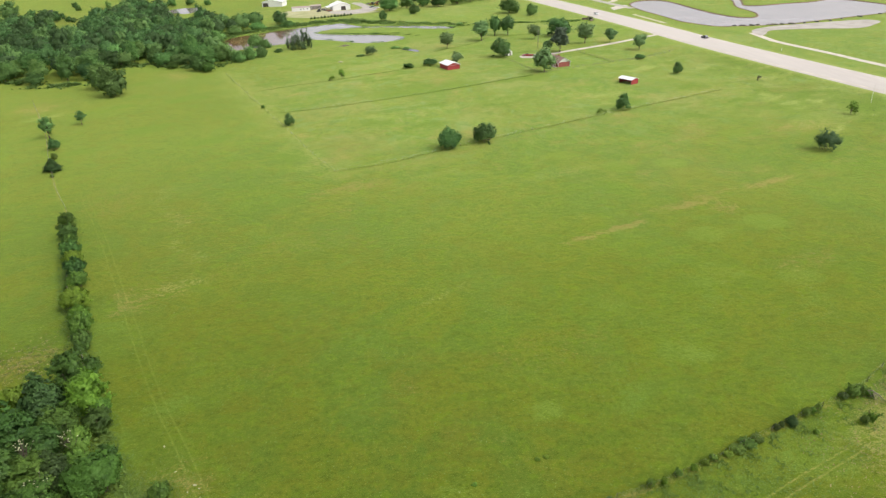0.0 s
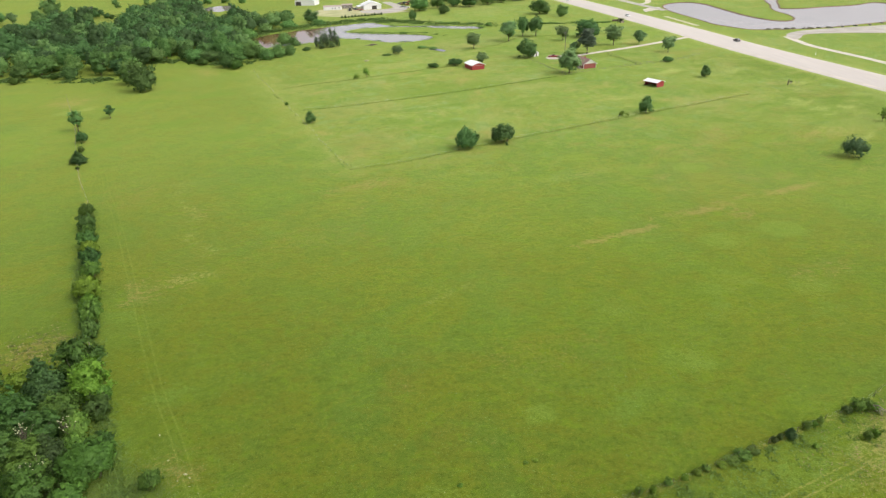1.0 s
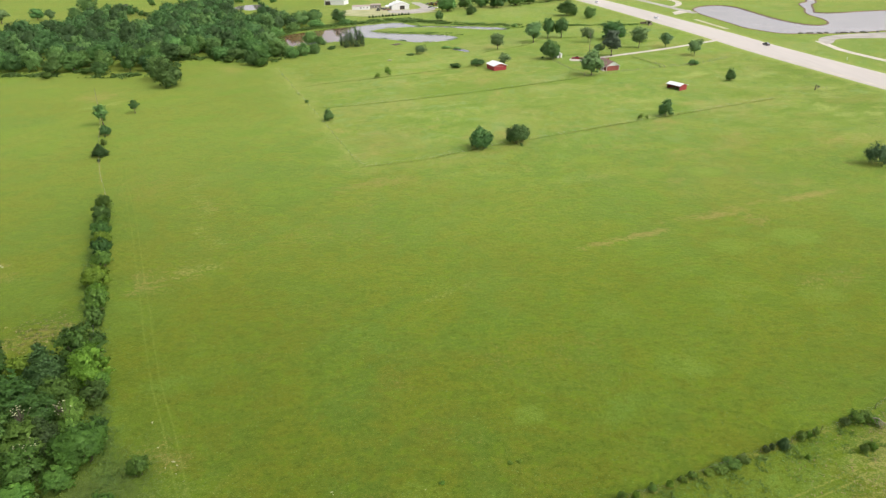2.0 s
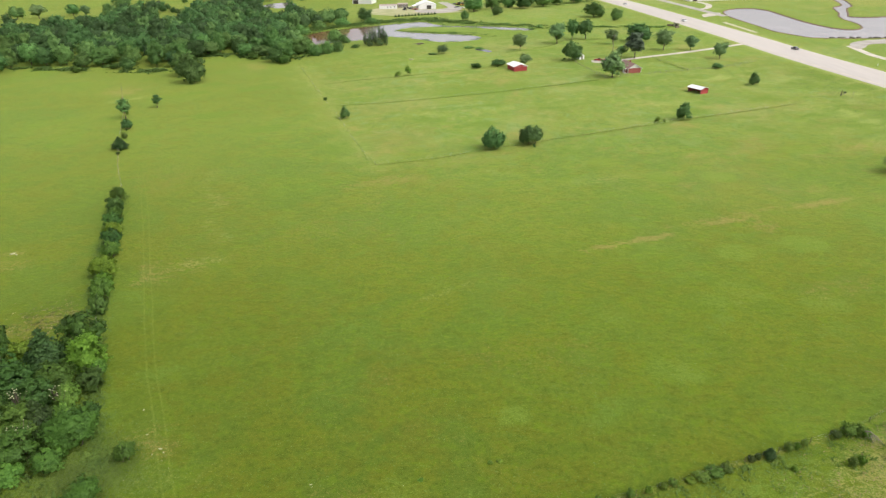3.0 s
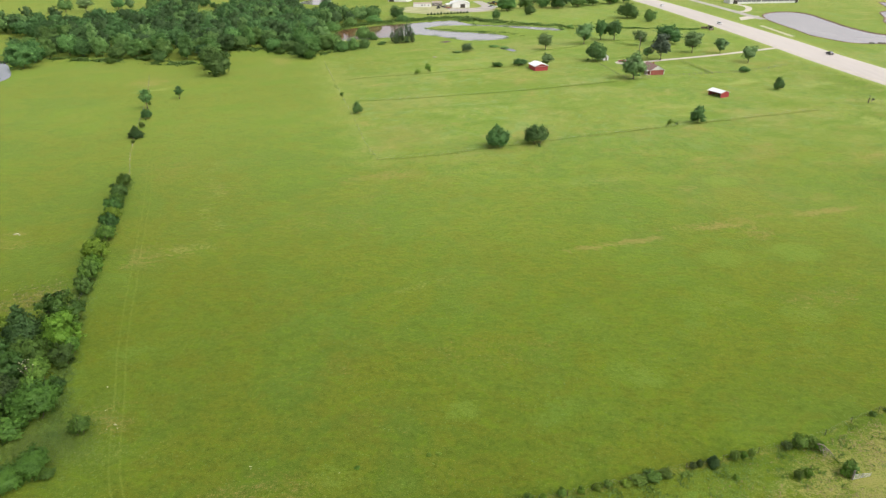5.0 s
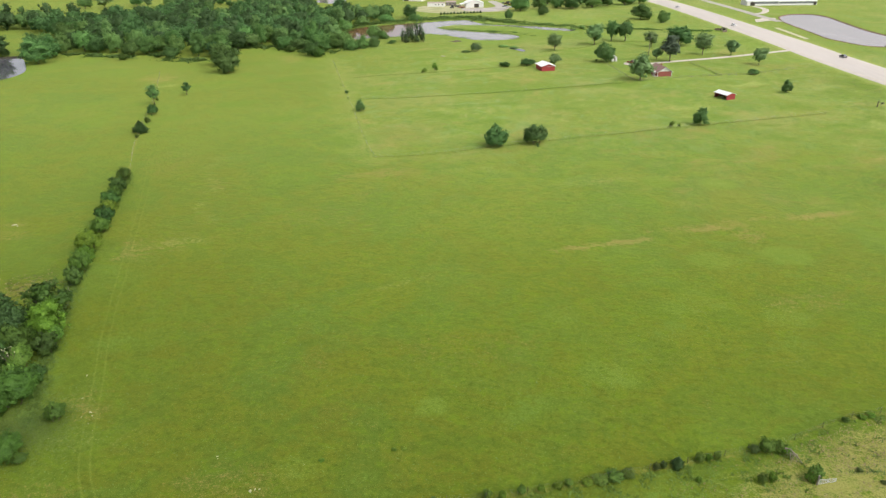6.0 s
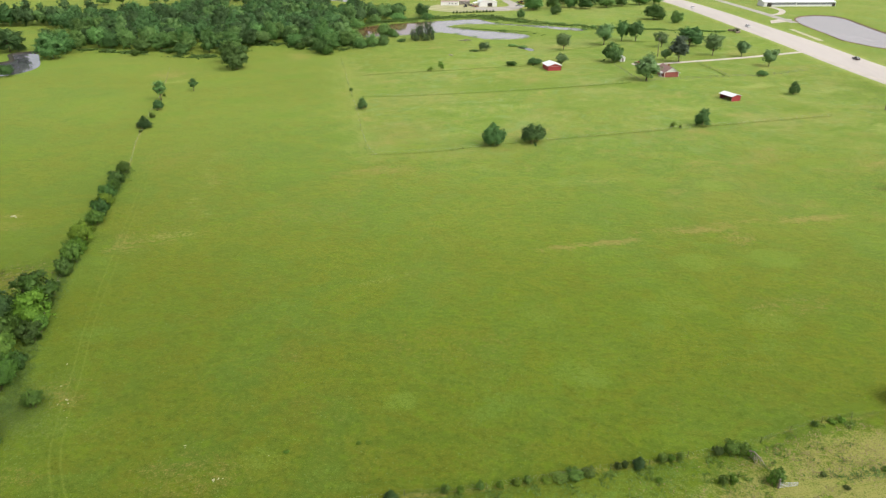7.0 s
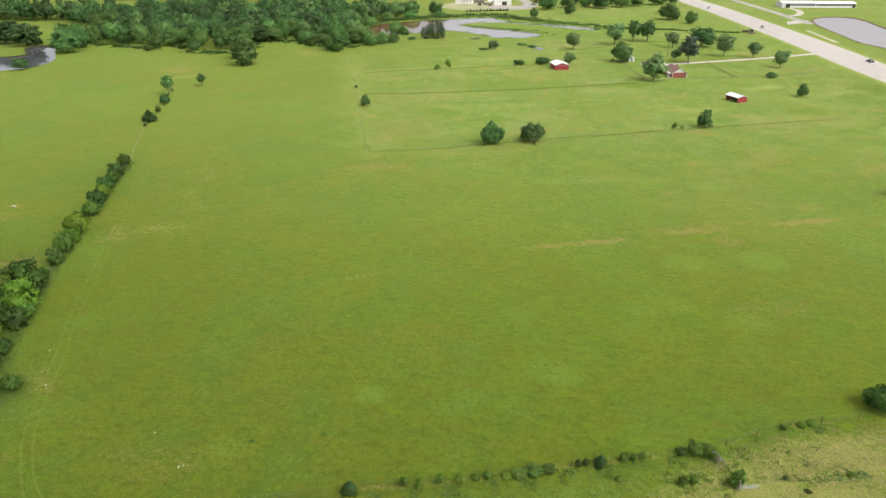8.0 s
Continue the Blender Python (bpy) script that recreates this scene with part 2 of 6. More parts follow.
YARD_DIRT = plain("yard_dirt", (0.40, 0.37, 0.205), 0.95, vary=0.14, scale=0.1, bump=0.3, bump_scale=3, dark=(0.27, 0.29, 0.11))
BANK_MUD_SHADE = plain("bank_mud_shade", (0.045, 0.042, 0.022), 0.95, vary=0.25, scale=0.5, bump=0.4, bump_scale=3)
BANK_EARTH = plain("bank_earth", (0.20, 0.135, 0.085), 0.95, vary=0.25, scale=0.08, bump=0.4, bump_scale=3)
DRY_STRIP = plain("dry_worn_strip", (0.47, 0.44, 0.27), 0.95, vary=0.1, scale=0.2, bump=0.3, bump_scale=4)
RUBBER = plain("rubber", (0.02, 0.02, 0.02), 0.8)
TAN_ROOF = plain("tan_metal_roof", (0.42, 0.33, 0.30), 0.6, vary=0.08, scale=0.6)


def make_glass():
    m, nt, p = mat_base("window_glass", 0.08)
    p.inputs["Base Color"].default_value = (0.025, 0.03, 0.035, 1)
    return m


def make_water(name, clear, silt, west=None):
    """Still pond water; west gives the stretch of x over which silt gives way to a pale tone that paints in reflected
    sky.
    """
    m, nt, p = mat_base(name, 0.05)
    p.inputs["IOR"].default_value = 1.33
    if west:
        co, xyz = nt.nodes.new("ShaderNodeTexCoord"), nt.nodes.new("ShaderNodeSeparateXYZ")
        nt.links.new(co.outputs["Object"], xyz.inputs[0])
        swirl = arith(nt, "MULTIPLY", arith(nt, "SUBTRACT", add_noise(nt, 0.06, 3), 0.5), 30.0)
        fac = span(nt, arith(nt, "ADD", xyz.outputs["X"], swirl), west[1], west[0])
    else:
        fac = span(nt, add_noise(nt, 0.03, 3), 0.35, 0.65)
    nt.links.new(blend(nt, fac, clear, silt), p.inputs["Base Color"])
    relief(nt, p, add_noise(nt, 0.9, 3), 0.1, 0.06)
    return m


def car_paint(name, color):
    m, nt, p = mat_base(name, 0.3)
    p.inputs["Base Color"].default_value = (*color, 1)
    p.inputs["Coat Weight"].default_value = 0.6
    return m


GLASS = make_glass()
# brown silt in the west; the pale tone paints in reflected sky further east
WATER_BROWN = make_water("silty_water_sky_tint", (0.26, 0.238, 0.228), (0.155, 0.070, 0.040), (-92, -58))
WATER_DARK = make_water("dark_pond_water", (0.085, 0.085, 0.098), (0.12, 0.115, 0.12))
WATER_GREY = make_water("grey_pond_water", (0.27, 0.225, 0.22), (0.31, 0.265, 0.26))


# ---- building helpers ----
def mesh_from(name, verts, faces, material, smooth=False):
    me = bpy.data.meshes.new(name)
    me.from_pydata(verts, [], faces)
    me.materials.append(material)
    if smooth:
        me.polygons.foreach_set("use_smooth", [True] * len(me.polygons))
    me.update()
    return me


def part(name, bm, material, parent, label=""):
    """Links a bmesh as one mesh object under a thing or a part."""
    me = bpy.data.meshes.new(name)
    bm.to_mesh(me)
    bm.free()
    me.materials.append(material)
    ob = new(name, me)
    ob.parent = parent
    return tagged(ob, label)


def box_bm(sx, sy, sz, x=0, y=0, z=0, bevel=0.0, turn=0.0):
    """A box whose base is centred on (x, y) at height z."""
    bm = bmesh.new()
    bmesh.ops.create_cube(bm, size=1.0)
    bmesh.ops.scale(bm, vec=(sx, sy, sz), verts=bm.verts)
    if bevel:
        bmesh.ops.bevel(bm, geom=bm.edges[:], offset=bevel, segments=2, affect="EDGES", profile=0.5)
    bmesh.ops.transform(bm, matrix=pose(x, y, z + sz / 2, 0, 0, turn), verts=bm.verts)
    return bm


def rod_bm(a, b, r0, r1=None, sides=8):
    bm = bmesh.new()
    a, b = Vector(a), Vector(b)
    bmesh.ops.create_cone(bm, cap_ends=True, segments=sides, radius1=r0, radius2=r0 if r1 is None else r1, depth=(b - a).length)
    turn = (b - a).to_track_quat("Z", "Y").to_matrix().to_4x4()
    bmesh.ops.transform(bm, matrix=Matrix.Translation((a + b) / 2) @ turn, verts=bm.verts)
    return bm


def join_bm(*parts):
    out = bmesh.new()
    for b in parts:
        me = bpy.data.meshes.new("join")
        b.to_mesh(me)
        b.free()
        out.from_mesh(me)
        bpy.data.meshes.remove(me)
    return out


def prism_bm(outline, depth, y=0.0):
    """An outline in x and z, drawn out along y from y to y + depth."""
    bm = bmesh.new()
    front = [bm.verts.new((px, y, pz)) for px, pz in outline]
    back = [bm.verts.new((px, y + depth, pz)) for px, pz in outline]
    bm.faces.new(front)
    bm.faces.new(back[::-1])
    n = len(outline)
    for i in range(n):
        bm.faces.new((front[(i + 1) % n], front[i], back[i], back[(i + 1) % n]))
    bmesh.ops.recalc_face_normals(bm, faces=bm.faces)
    return bm


def thing(name, x, y, turn=0.0, label="", category="", group="", z=0.0):
    e = new(name)
    e.empty_display_size = 0.5
    e.matrix_basis = pose(x, y, z, 0, 0, turn)
    return tagged(e, label, category, group)


def seg_dist(px, py, line):
    """Distance of many points from a polyline."""
    best = np.full(px.shape, 1e9)
    for (ax, ay), (bx, by) in zip(line, line[1:]):
        dx, dy = bx - ax, by - ay
        u = np.clip(((px - ax) * dx + (py - ay) * dy) / (dx * dx + dy * dy + 1e-9), 0, 1)
        best = np.minimum(best, np.hypot(px - ax - u * dx, py - ay - u * dy))
    return best


def inside(px, py, poly):
    hit = np.zeros(px.shape, bool)
    for (ax, ay), (bx, by) in zip(poly, poly[1:] + poly[:1]):
        cut = ((ay > py) != (by > py)) & (px < (bx - ax) * (py - ay) / (by - ay + 1e-12) + ax)
        hit ^= cut
    return hit


def signed(px, py, poly):
    d = seg_dist(px, py, poly + poly[:1])
    return np.where(inside(px, py, poly), -d, d)


def smooth_line(pts, step=2.0, closed=False):
    """A Catmull-Rom curve through the points."""
    p = [Vector(q) for q in pts]
    n, out = len(p), []
    for i in range(n if closed else n - 1):
        a = p[(i - 1) % n] if closed or i > 0 else p[0] * 2 - p[1]
        b, c = p[i], p[(i + 1) % n]
        d = p[(i + 2) % n] if closed or i + 2 < n else c * 2 - b
        k = max(1, int((c - b).length / step))
        for j in range(k):
            t = j / k
            q = 0.5 * (2 * b + (c - a) * t + (2 * a - 5 * b + 4 * c - d) * t * t + (3 * b - a - 3 * c + d) * t ** 3)
            out.append((q.x, q.y))
    if not closed:
        out.append(tuple(p[-1]))
    return out


def ribbon(name, line, profile, material, label="", category=""):
    """A strip along a line; profile is a list of (offset to the right, height)."""
    rows = []
    for i, q in enumerate(line):
        a, b = Vector(line[max(0, i - 1)]), Vector(line[min(len(line) - 1, i + 1)])
        d = (b - a).normalized()
        rows.append([(q[0] + d.y * o, q[1] - d.x * o, h) for o, h in profile])
    k = len(profile)
    verts = [v for r in rows for v in r]
    faces = [(i * k + j, i * k + j + 1, (i + 1) * k + j + 1, (i + 1) * k + j) for i in range(len(rows) - 1) for j in range(k - 1)]
    ob = new(name, mesh_from(name, verts, faces, material))
    return tagged(ob, label, category, "", "structure")


# ---- plan of the land ----
POND_MAIN = smooth_line([(-111, 424), (-116, 445), (-112, 466), (-96, 482), (-78, 494), (-60, 506), (-42, 514), (-31, 497), (-18, 488), (0, 485), (20, 477),
                         (35, 469), (33, 460), (18, 464), (4, 473), (-15, 482), (-36, 485), (-50, 482), (-57, 470), (-42, 459), (-20, 450), (-4, 440),
                         (0, 430), (-6, 421), (-24, 417), (-42, 432), (-58, 441), (-74, 430), (-92, 421), (-102, 416)], 3, True)
POND_EAST = smooth_line([(180, 494), (180.5, 515), (186, 541), (199, 557), (213, 558), (219.5, 543), (219, 514), (218, 476), (220.5, 451), (226, 439), (234, 439), (242, 451), (246, 466), (248, 486),
                         (254, 505), (262, 521), (274, 554), (289, 572), (306, 626), (313, 624), (294, 566), (280, 545), (266, 515), (259, 499), (270, 494), (291, 498), (312, 500), (324, 505), (336, 511), (343, 500),
                         (347, 464), (334, 436), (318, 427), (295, 420), (270, 413), (235, 403.5), (218, 403), (204, 405), (192, 409), (185, 425), (181.5, 437), (181, 460)], 4, True)
POND_WEST = smooth_line([(-300, 300), (-270, 305), (-266, 313), (-280, 333), (-270, 339), (-254, 322), (-239, 302), (-236, 286), (-241, 277), (-258, 268), (-300, 272)], 3, True)
POND_FAR = smooth_line([(-200, 640), (-188, 634), (-178, 626), (-172, 640), (-173, 660), (-182, 678), (-198, 672)], 4, True)
PONDS = [POND_MAIN, POND_EAST, POND_WEST, POND_FAR]
ROAD_LINE = smooth_line([(25, 1250), (80, 850), (110, 690), (128, 600), (152, 430), (161, 350), (177, 250), (202, 110), (250, -160), (325, -600)], 8)
CREEK = [(33, 464), (50, 470), (75, 470), (100, 466), (128, 463)]
FENCE_WEST = [(-168, 303), (-142, 251), (-127, 217), (-113, 187), (-100, 162), (-86, 124), (-76, 103), (-66, 82), (-56, 64)]
FENCE_CORNER = [(115, 252), (69, 232), (40, 219), (5, 203), (-18, 191), (-35, 186)]
FENCE_NORTH = [(-35, 186), (-42, 202), (-55, 238), (-70, 278), (-95, 346)]
FENCE_MID = [(-58, 259), (-40, 263), (-3, 276), (20, 286), (50, 300)]
FENCE_SOUTH = [(-30, 44), (0, 56.5), (9, 59), (18, 62.2), (28, 66), (36, 69), (46, 73), (57, 79.5), (70, 84), (110, 100)]
TRACK_WEST = smooth_line([(-109, 194), (-102, 178), (-93, 160), (-85.7, 145), (-79.3, 131), (-71, 113), (-64.6, 99), (-58.2, 85.5), (-52, 74), (-47.9, 65.7), (-43.6, 58), (-39.6, 53), (-34.2, 48), (-21, 40)], 2)
TRACK_SOUTH = smooth_line([(12, 50.5), (20, 54), (27, 57.2), (34.3, 60.2), (41.2, 63), (57, 68.6), (67, 72.7), (95, 86)], 2)


# ---- ground: one sheet with pond beds cut into it ----
def axis(lo, hi, step, far):
    inner = list(np.arange(lo, hi + step / 2, step))
    out, d = [], step
    while (out[-1] if out else 0) < far:
        d *= 1.45
        out.append((out[-1] if out else 0) + d)
    return np.array([lo - o for o in out[::-1]] + inner + [hi + o for o in out])


def ground_masks(px, py):
    soft = lambda d, w: np.clip(1 - d / w, 0, 1)
    # ragged outlines for the patches
    wx = px + 2.2 * np.sin(0.31 * py + 0.6 * np.sin(0.17 * px)) + 1.2 * np.sin(0.83 * py + 0.41 * px) + 0.6 * np.sin(1.7 * px - 0.9 * py)
    wy = py + 1.6 * np.sin(0.27 * px + 0.8 * np.sin(0.13 * py)) + 0.9 * np.sin(0.71 * px - 0.35 * py) + 0.5 * np.sin(1.5 * py + 1.1 * px)
    ragged = lambda x, y, rx, ry, a: np.clip(1.5 - 1.3 * np.hypot(((wx - x) * math.cos(a) + (wy - y) * math.sin(a)) / rx, (-(wx - x) * math.sin(a) + (wy - y) * math.cos(a)) / ry), 0, 1)
    lump = lambda x, y, rx, ry, a=0.0: np.clip(2.6 - 2.2 * np.hypot(((px - x) * math.cos(a) + (py - y) * math.sin(a)) / rx, (-(px - x) * math.sin(a) + (py - y) * math.cos(a)) / ry), 0, 1)
    soil, pale, lush, tan = (np.zeros(px.shape) for _ in range(4))
    for x, y, rx, ry, a, k in ((27, 132, 13, 1.2, 0.38, 0.7), (34, 134.6, 5, 1.2, 0.36, 0.8), (52.5, 143.5, 9, 1.3, 0.34, 0.72), (79, 154.2, 11, 1.5, 0.36, 0.78), (82, 162.5, 5, 1.2, 0.3, 0.45), (55, 147, 26, 0.9, 0.38, 0.45), (31, 173, 4, 1.5, 0.2, 0.35),
                               
                               (-83, 101, 6, 3, 0.5, 0.42), (-87, 97, 7, 3, 0.5, 0.38), (-49, 67.3, 2.5, 1.6, 0, 0.45), (-107.9, 127.6, 2.4, 1.4, 0, 0.6),
                               (-108, 122, 9, 4, 0, 0.3), (-118, 333, 12, 9, 0, 0.2), (-163, 292, 9, 16, 0.5, 0.3), (116, 199, 16, 6, 0.3, 0.35), (8, 310, 8, 20, 0.3, 0.3),
                               (-24, 57, 9, 4, 0.2, 0.24), (-47, 52, 6, 3, 0.5, 0.26), (-53, 69.5, 4, 2.5, 0.5, 0.3), (62, 112, 10, 4, 0.3, 0.25), (-40, 140, 16, 8, 0.2, 0.18), (3, 90, 14, 6, 0.2, 0.16), (105, 250, 14, 6, 0.3, 0.3), (-95, 175, 9, 14, 0.4, 0.22)):
        soil = np.maximum(soil, k * lump(x, y, rx, ry, a))
    for x, y, rx, ry, a, k in ((61, 173, 4.0, 3.6, 0, 0.2),
                               (-64, 123, 7, 3, 0.3, 0.25), (29, 172, 14, 3, 0.3, 0.25), (115, 292, 6, 3, 0, 0.5), (128, 205, 20, 8, 0.4, 0.4),
                               (-5, 196, 26, 3.5, 0.4, 0.2), (20, 345, 22, 4, 0.2, 0.4), (70, 355, 18, 5, 0.4, 0.3), (110, 385, 10, 5, 0.3, 0.4)):
        pale = np.maximum(pale, k * lump(x, y, rx, ry, a))
    # bare streaks, worn bands and pale rings with ragged edges
    for target, x, y, rx, ry, a, k in (
                                       (soil, -160, 290, 13, 9, 0.9, 0.6), (pale, -152, 275, 8, 5, 0.9, 0.5), (soil, -118, 345, 9, 16, 0.2, 0.5), (soil, -74, 117, 5, 5, 0.5, 0.46), (soil, -66, 122.5, 9, 4, 0.4, 0.28), (soil, -57, 127, 8, 3, 0.4, 0.22), (soil, -30, 172, 13, 5, 0.2, 0.5), (pale, -5, 178, 16, 2.6, 0.1, 0.3),
                                       (pale, -82, 178, 3, 11, 0.3, 0.24), (pale, -75, 160, 3, 12, 0.35, 0.26), (pale, -67, 141, 3, 10, 0.35, 0.26), (pale, -10, 110, 5, 3, 0.2, 0.22), (pale, 100, 300, 13, 4.5, 0.3, 0.8),
                                       (soil, 102, 296, 9, 3, 0.3, 0.5), (soil, 5, 297, 2.2, 10, 0.35, 0.6), (soil, 10.5, 275, 2.6, 14, 0.0, 0.6), (soil, -5, 304, 9, 4, 0.2, 0.45), (soil, 53, 273, 14, 5, 0.2, 0.4), (pale, 68, 256, 18, 5, 0.4, 0.5)):
        target[:] = np.maximum(target, k * ragged(x, y, rx, ry, a))
    # scattered dry, bare and fresh patches, flattened along the drift of the land
    rng = np.random.default_rng(21)
    for target, count, k0, k1, box in ((pale, 30, 0.06, 0.2, (-160, -40, 180, 340)), (pale, 150, 0.12, 0.42, (-40, 160, 200, 420)), (soil, 130, 0.25, 0.65, (-60, 165, 190, 400)), (lush, 170, 0.4, 1.0, (-150, 160, 200, 440)),
                                       (pale, 90, 0.06, 0.18, (-90, 120, 60, 190)), (soil, 60, 0.06, 0.26, (-90, 120, 60, 190)), (lush, 120, 0.2, 0.6, (-100, 120, 50, 190)),
                                       (soil, 110, 0.2, 0.55, (40, 150, 140, 270)), (lush, 110, 0.5, 1.0, (122, 178, 170, 330)), (pale, 50, 0.3, 0.8, (122, 178, 170, 330)),
                                       (tan, 40, 0.2, 0.6, (185, 380, 420, 680)), (tan, 40, 0.1, 0.35, (-420, -40, 540, 700))):
        for _ in range(count):
            x, y, rx = rng.uniform(box[0], box[1]), rng.uniform(box[2], box[3]), rng.uniform(1.2, 3.0) ** 2 * (0.6 + box[2] / 260)
            target[:] = np.maximum(target, rng.uniform(k0, k1) * ragged(x, y, rx, rx * rng.uniform(0.2, 0.7), rng.uniform(0.0, 0.6)))
    for line, w, k in ( (FENCE_WEST[4:], 4.5, 0.6), (FENCE_WEST[:5], 1.6, 0.5), (CREEK, 5.0, 0.9)):
        lush = np.maximum(lush, k * soft(seg_dist(px, py, line), w))
    for x, y, rx, ry, a, k in ((28, 62, 12, 4, 0.4, 0.35), (-60, 62, 9, 9, 0.6, 0.35), (-20, 440, 60, 40, 0, 0.45), (160, 190, 25, 60, 0.1, 0.5), (0, 285, 30, 12, 0.3, 0.5), (60, 340, 40, 20, 0.3, 0.3)):
        lush = np.maximum(lush, k * lump(x, y, rx, ry, a))
    lush = np.maximum(lush, 0.8 * np.clip(1 - np.minimum.reduce([signed(px, py, q) for q in PONDS]) / 7.0, 0, 1))
    pale = np.maximum(pale, 0.55 * soft(seg_dist(px, py, FENCE_NORTH), 4.0))
    soil = np.maximum(soil, 0.34 * soft(np.abs(seg_dist(wx, wy, FENCE_NORTH) - 1.5), 2.2))
    below = py < np.interp(px, [-35, -18, 5, 40, 69, 115], [186, 191, 203, 219, 232, 252])
    soil = np.maximum(soil, 0.32 * below * soft(np.abs(seg_dist(wx, wy, FENCE_CORNER) - 4.0), 5.0))
    pale = np.maximum(pale, 0.3 * soft(np.abs(seg_dist(wx, wy, FENCE_NORTH) - 4.0), 7.0))
    pale = np.maximum(pale, 0.9 * soft(np.abs(seg_dist(px, py, ROAD_LINE) - 12.0), 4.0))
    tan = np.maximum(tan, np.clip((py - 560) / 60.0, 0, 0.12))
    bank = np.clip(1.3 - np.abs(signed(px, py, POND_EAST) - 1.8) / 3.4, 0, 1)
    soil = np.maximum(soil, 0.3 * bank)
    # dry stand beyond the southern fence, thinning to the west
    south = np.interp(px, [p[0] for p in FENCE_SOUTH], [p[1] for p in FENCE_SOUTH])
    tan = np.maximum(tan, np.clip((south - py - 1.0) / 4.0, 0, 1) * np.clip((px - 32) / 17.0, 0.12, 1) * (0.68 + 0.15 * np.sin(2.1 * (wy - 0.42 * wx)) + 0.1 * np.sin(0.7 * (wy - 0.42 * wx))))
    for x, y, rx, ry, k in ((-40, 590, 45, 18, 0.6), (20, 600, 30, 14, 0.5), (230, 600, 40, 16, 0.35), (345, 600, 70, 60, 0.55), (-330, 600, 160, 60, 0.2), (205, 430, 30, 10, 0.3)):
        tan = np.maximum(tan, k * lump(x, y, rx, ry))
    # deeper sward than the meadow behind the fences, painted darker towards the camera
    near_dark = np.clip((235 - py + 0.1 * px) / 130.0, 0, 1)
    # ungrazed growth east of the northern fence, and a little of it in the west
    line_x = np.interp(py, [186, 202, 238, 278, 346, 420], [-35, -42, -55, -70, -95, -118])
    meadow = (1 - near_dark) * np.clip(0.2 + (px - line_x) / 8.0, 0.2, 1)
    # round fresh patches in the mown field
    fresh = np.zeros(px.shape)
    for x, y, r, k in ((60.6, 173.4, 4.6, 0.9), (45.2, 173.7, 5.0, 0.6), (32, 187, 5.0, 0.5), (26.3, 84.5, 2.6, 0.6), (92, 196, 6.0, 0.5), (48.5, 127.3, 4.6, 0.5), (57, 106, 4.6, 0.4), (-1, 75.3, 2.6, 0.5), (64.6, 131.3, 5, 0.7)):
        fresh = np.maximum(fresh, k * lump(x, y, r, r * 0.9))
    for _ in range(60):
        x, y, r = rng.uniform(-60, 110), rng.uniform(60, 200), rng.uniform(2.0, 5.0)
        fresh = np.maximum(fresh, rng.uniform(0.08, 0.34) * lump(x, y, r, r * 0.85))
    # dims the sward to olive westwards and near: brightness falloff painted into the colour
    dim_olive = np.clip(np.clip((5 - px - 0.1 * py) / 75.0, 0, 1) + 0.8 * np.clip((104 - py) / 46.0, 0, 1), 0, 1)
    return {"soil": soil, "pale": pale, "lush": lush, "tan": tan, "near_dark": near_dark, "dim_olive": dim_olive, "fresh": fresh, "worn": np.zeros(px.shape), "meadow": meadow}


def set_masks(me, px, py, extra=None):
    masks = ground_masks(px, py)
    for key, values in masks.items():
        if extra and key in extra:
            values = np.maximum(values, extra[key])
        me.attributes.new(key, "FLOAT", "POINT").data.foreach_set("value", values.astype(np.float32).ravel())


def bed(px, py):
    """Height of the ground: level pasture, with sloping pond beds and a shallow creek."""
    z = np.zeros(px.shape)
    for q in PONDS:
        z = np.minimum(z, np.clip((signed(px, py, q) - 1.0) * 0.35, -1.2, 0))
    return np.minimum(z, -0.5 * np.clip(1 - seg_dist(px, py, CREEK) / 3.0, 0, 1))


def build_ground():
    xs, ys = axis(-310, 360, 2.0, 4300), axis(28, 680, 2.0, 4300)
    gx, gy = np.meshgrid(xs, ys)
    px, py = gx.ravel(), gy.ravel()
    verts = np.stack([px, py, bed(px, py)], 1)
    nx, ny = len(xs), len(ys)
    i = (np.arange(ny - 1)[:, None] * nx + np.arange(nx - 1)[None]).ravel()
    quads = np.stack([i, i + 1, i + 1 + nx, i + nx], 1)
    me = bpy.data.meshes.new("ground")
    me.vertices.add(len(verts))
    me.vertices.foreach_set("co", verts.astype(np.float32).ravel())
    me.loops.add(quads.size)
    me.loops.foreach_set("vertex_index", quads.astype(np.int32).ravel())
    me.polygons.add(len(quads))
    me.polygons.foreach_set("loop_start", np.arange(0, quads.size, 4, dtype=np.int32))
    me.update(calc_edges=True)
    me.materials.append(M_PASTURE)
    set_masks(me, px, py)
    tagged(new("ground", me), "mown green pasture with dry and bare patches", "pasture", "", "structure")


build_ground()


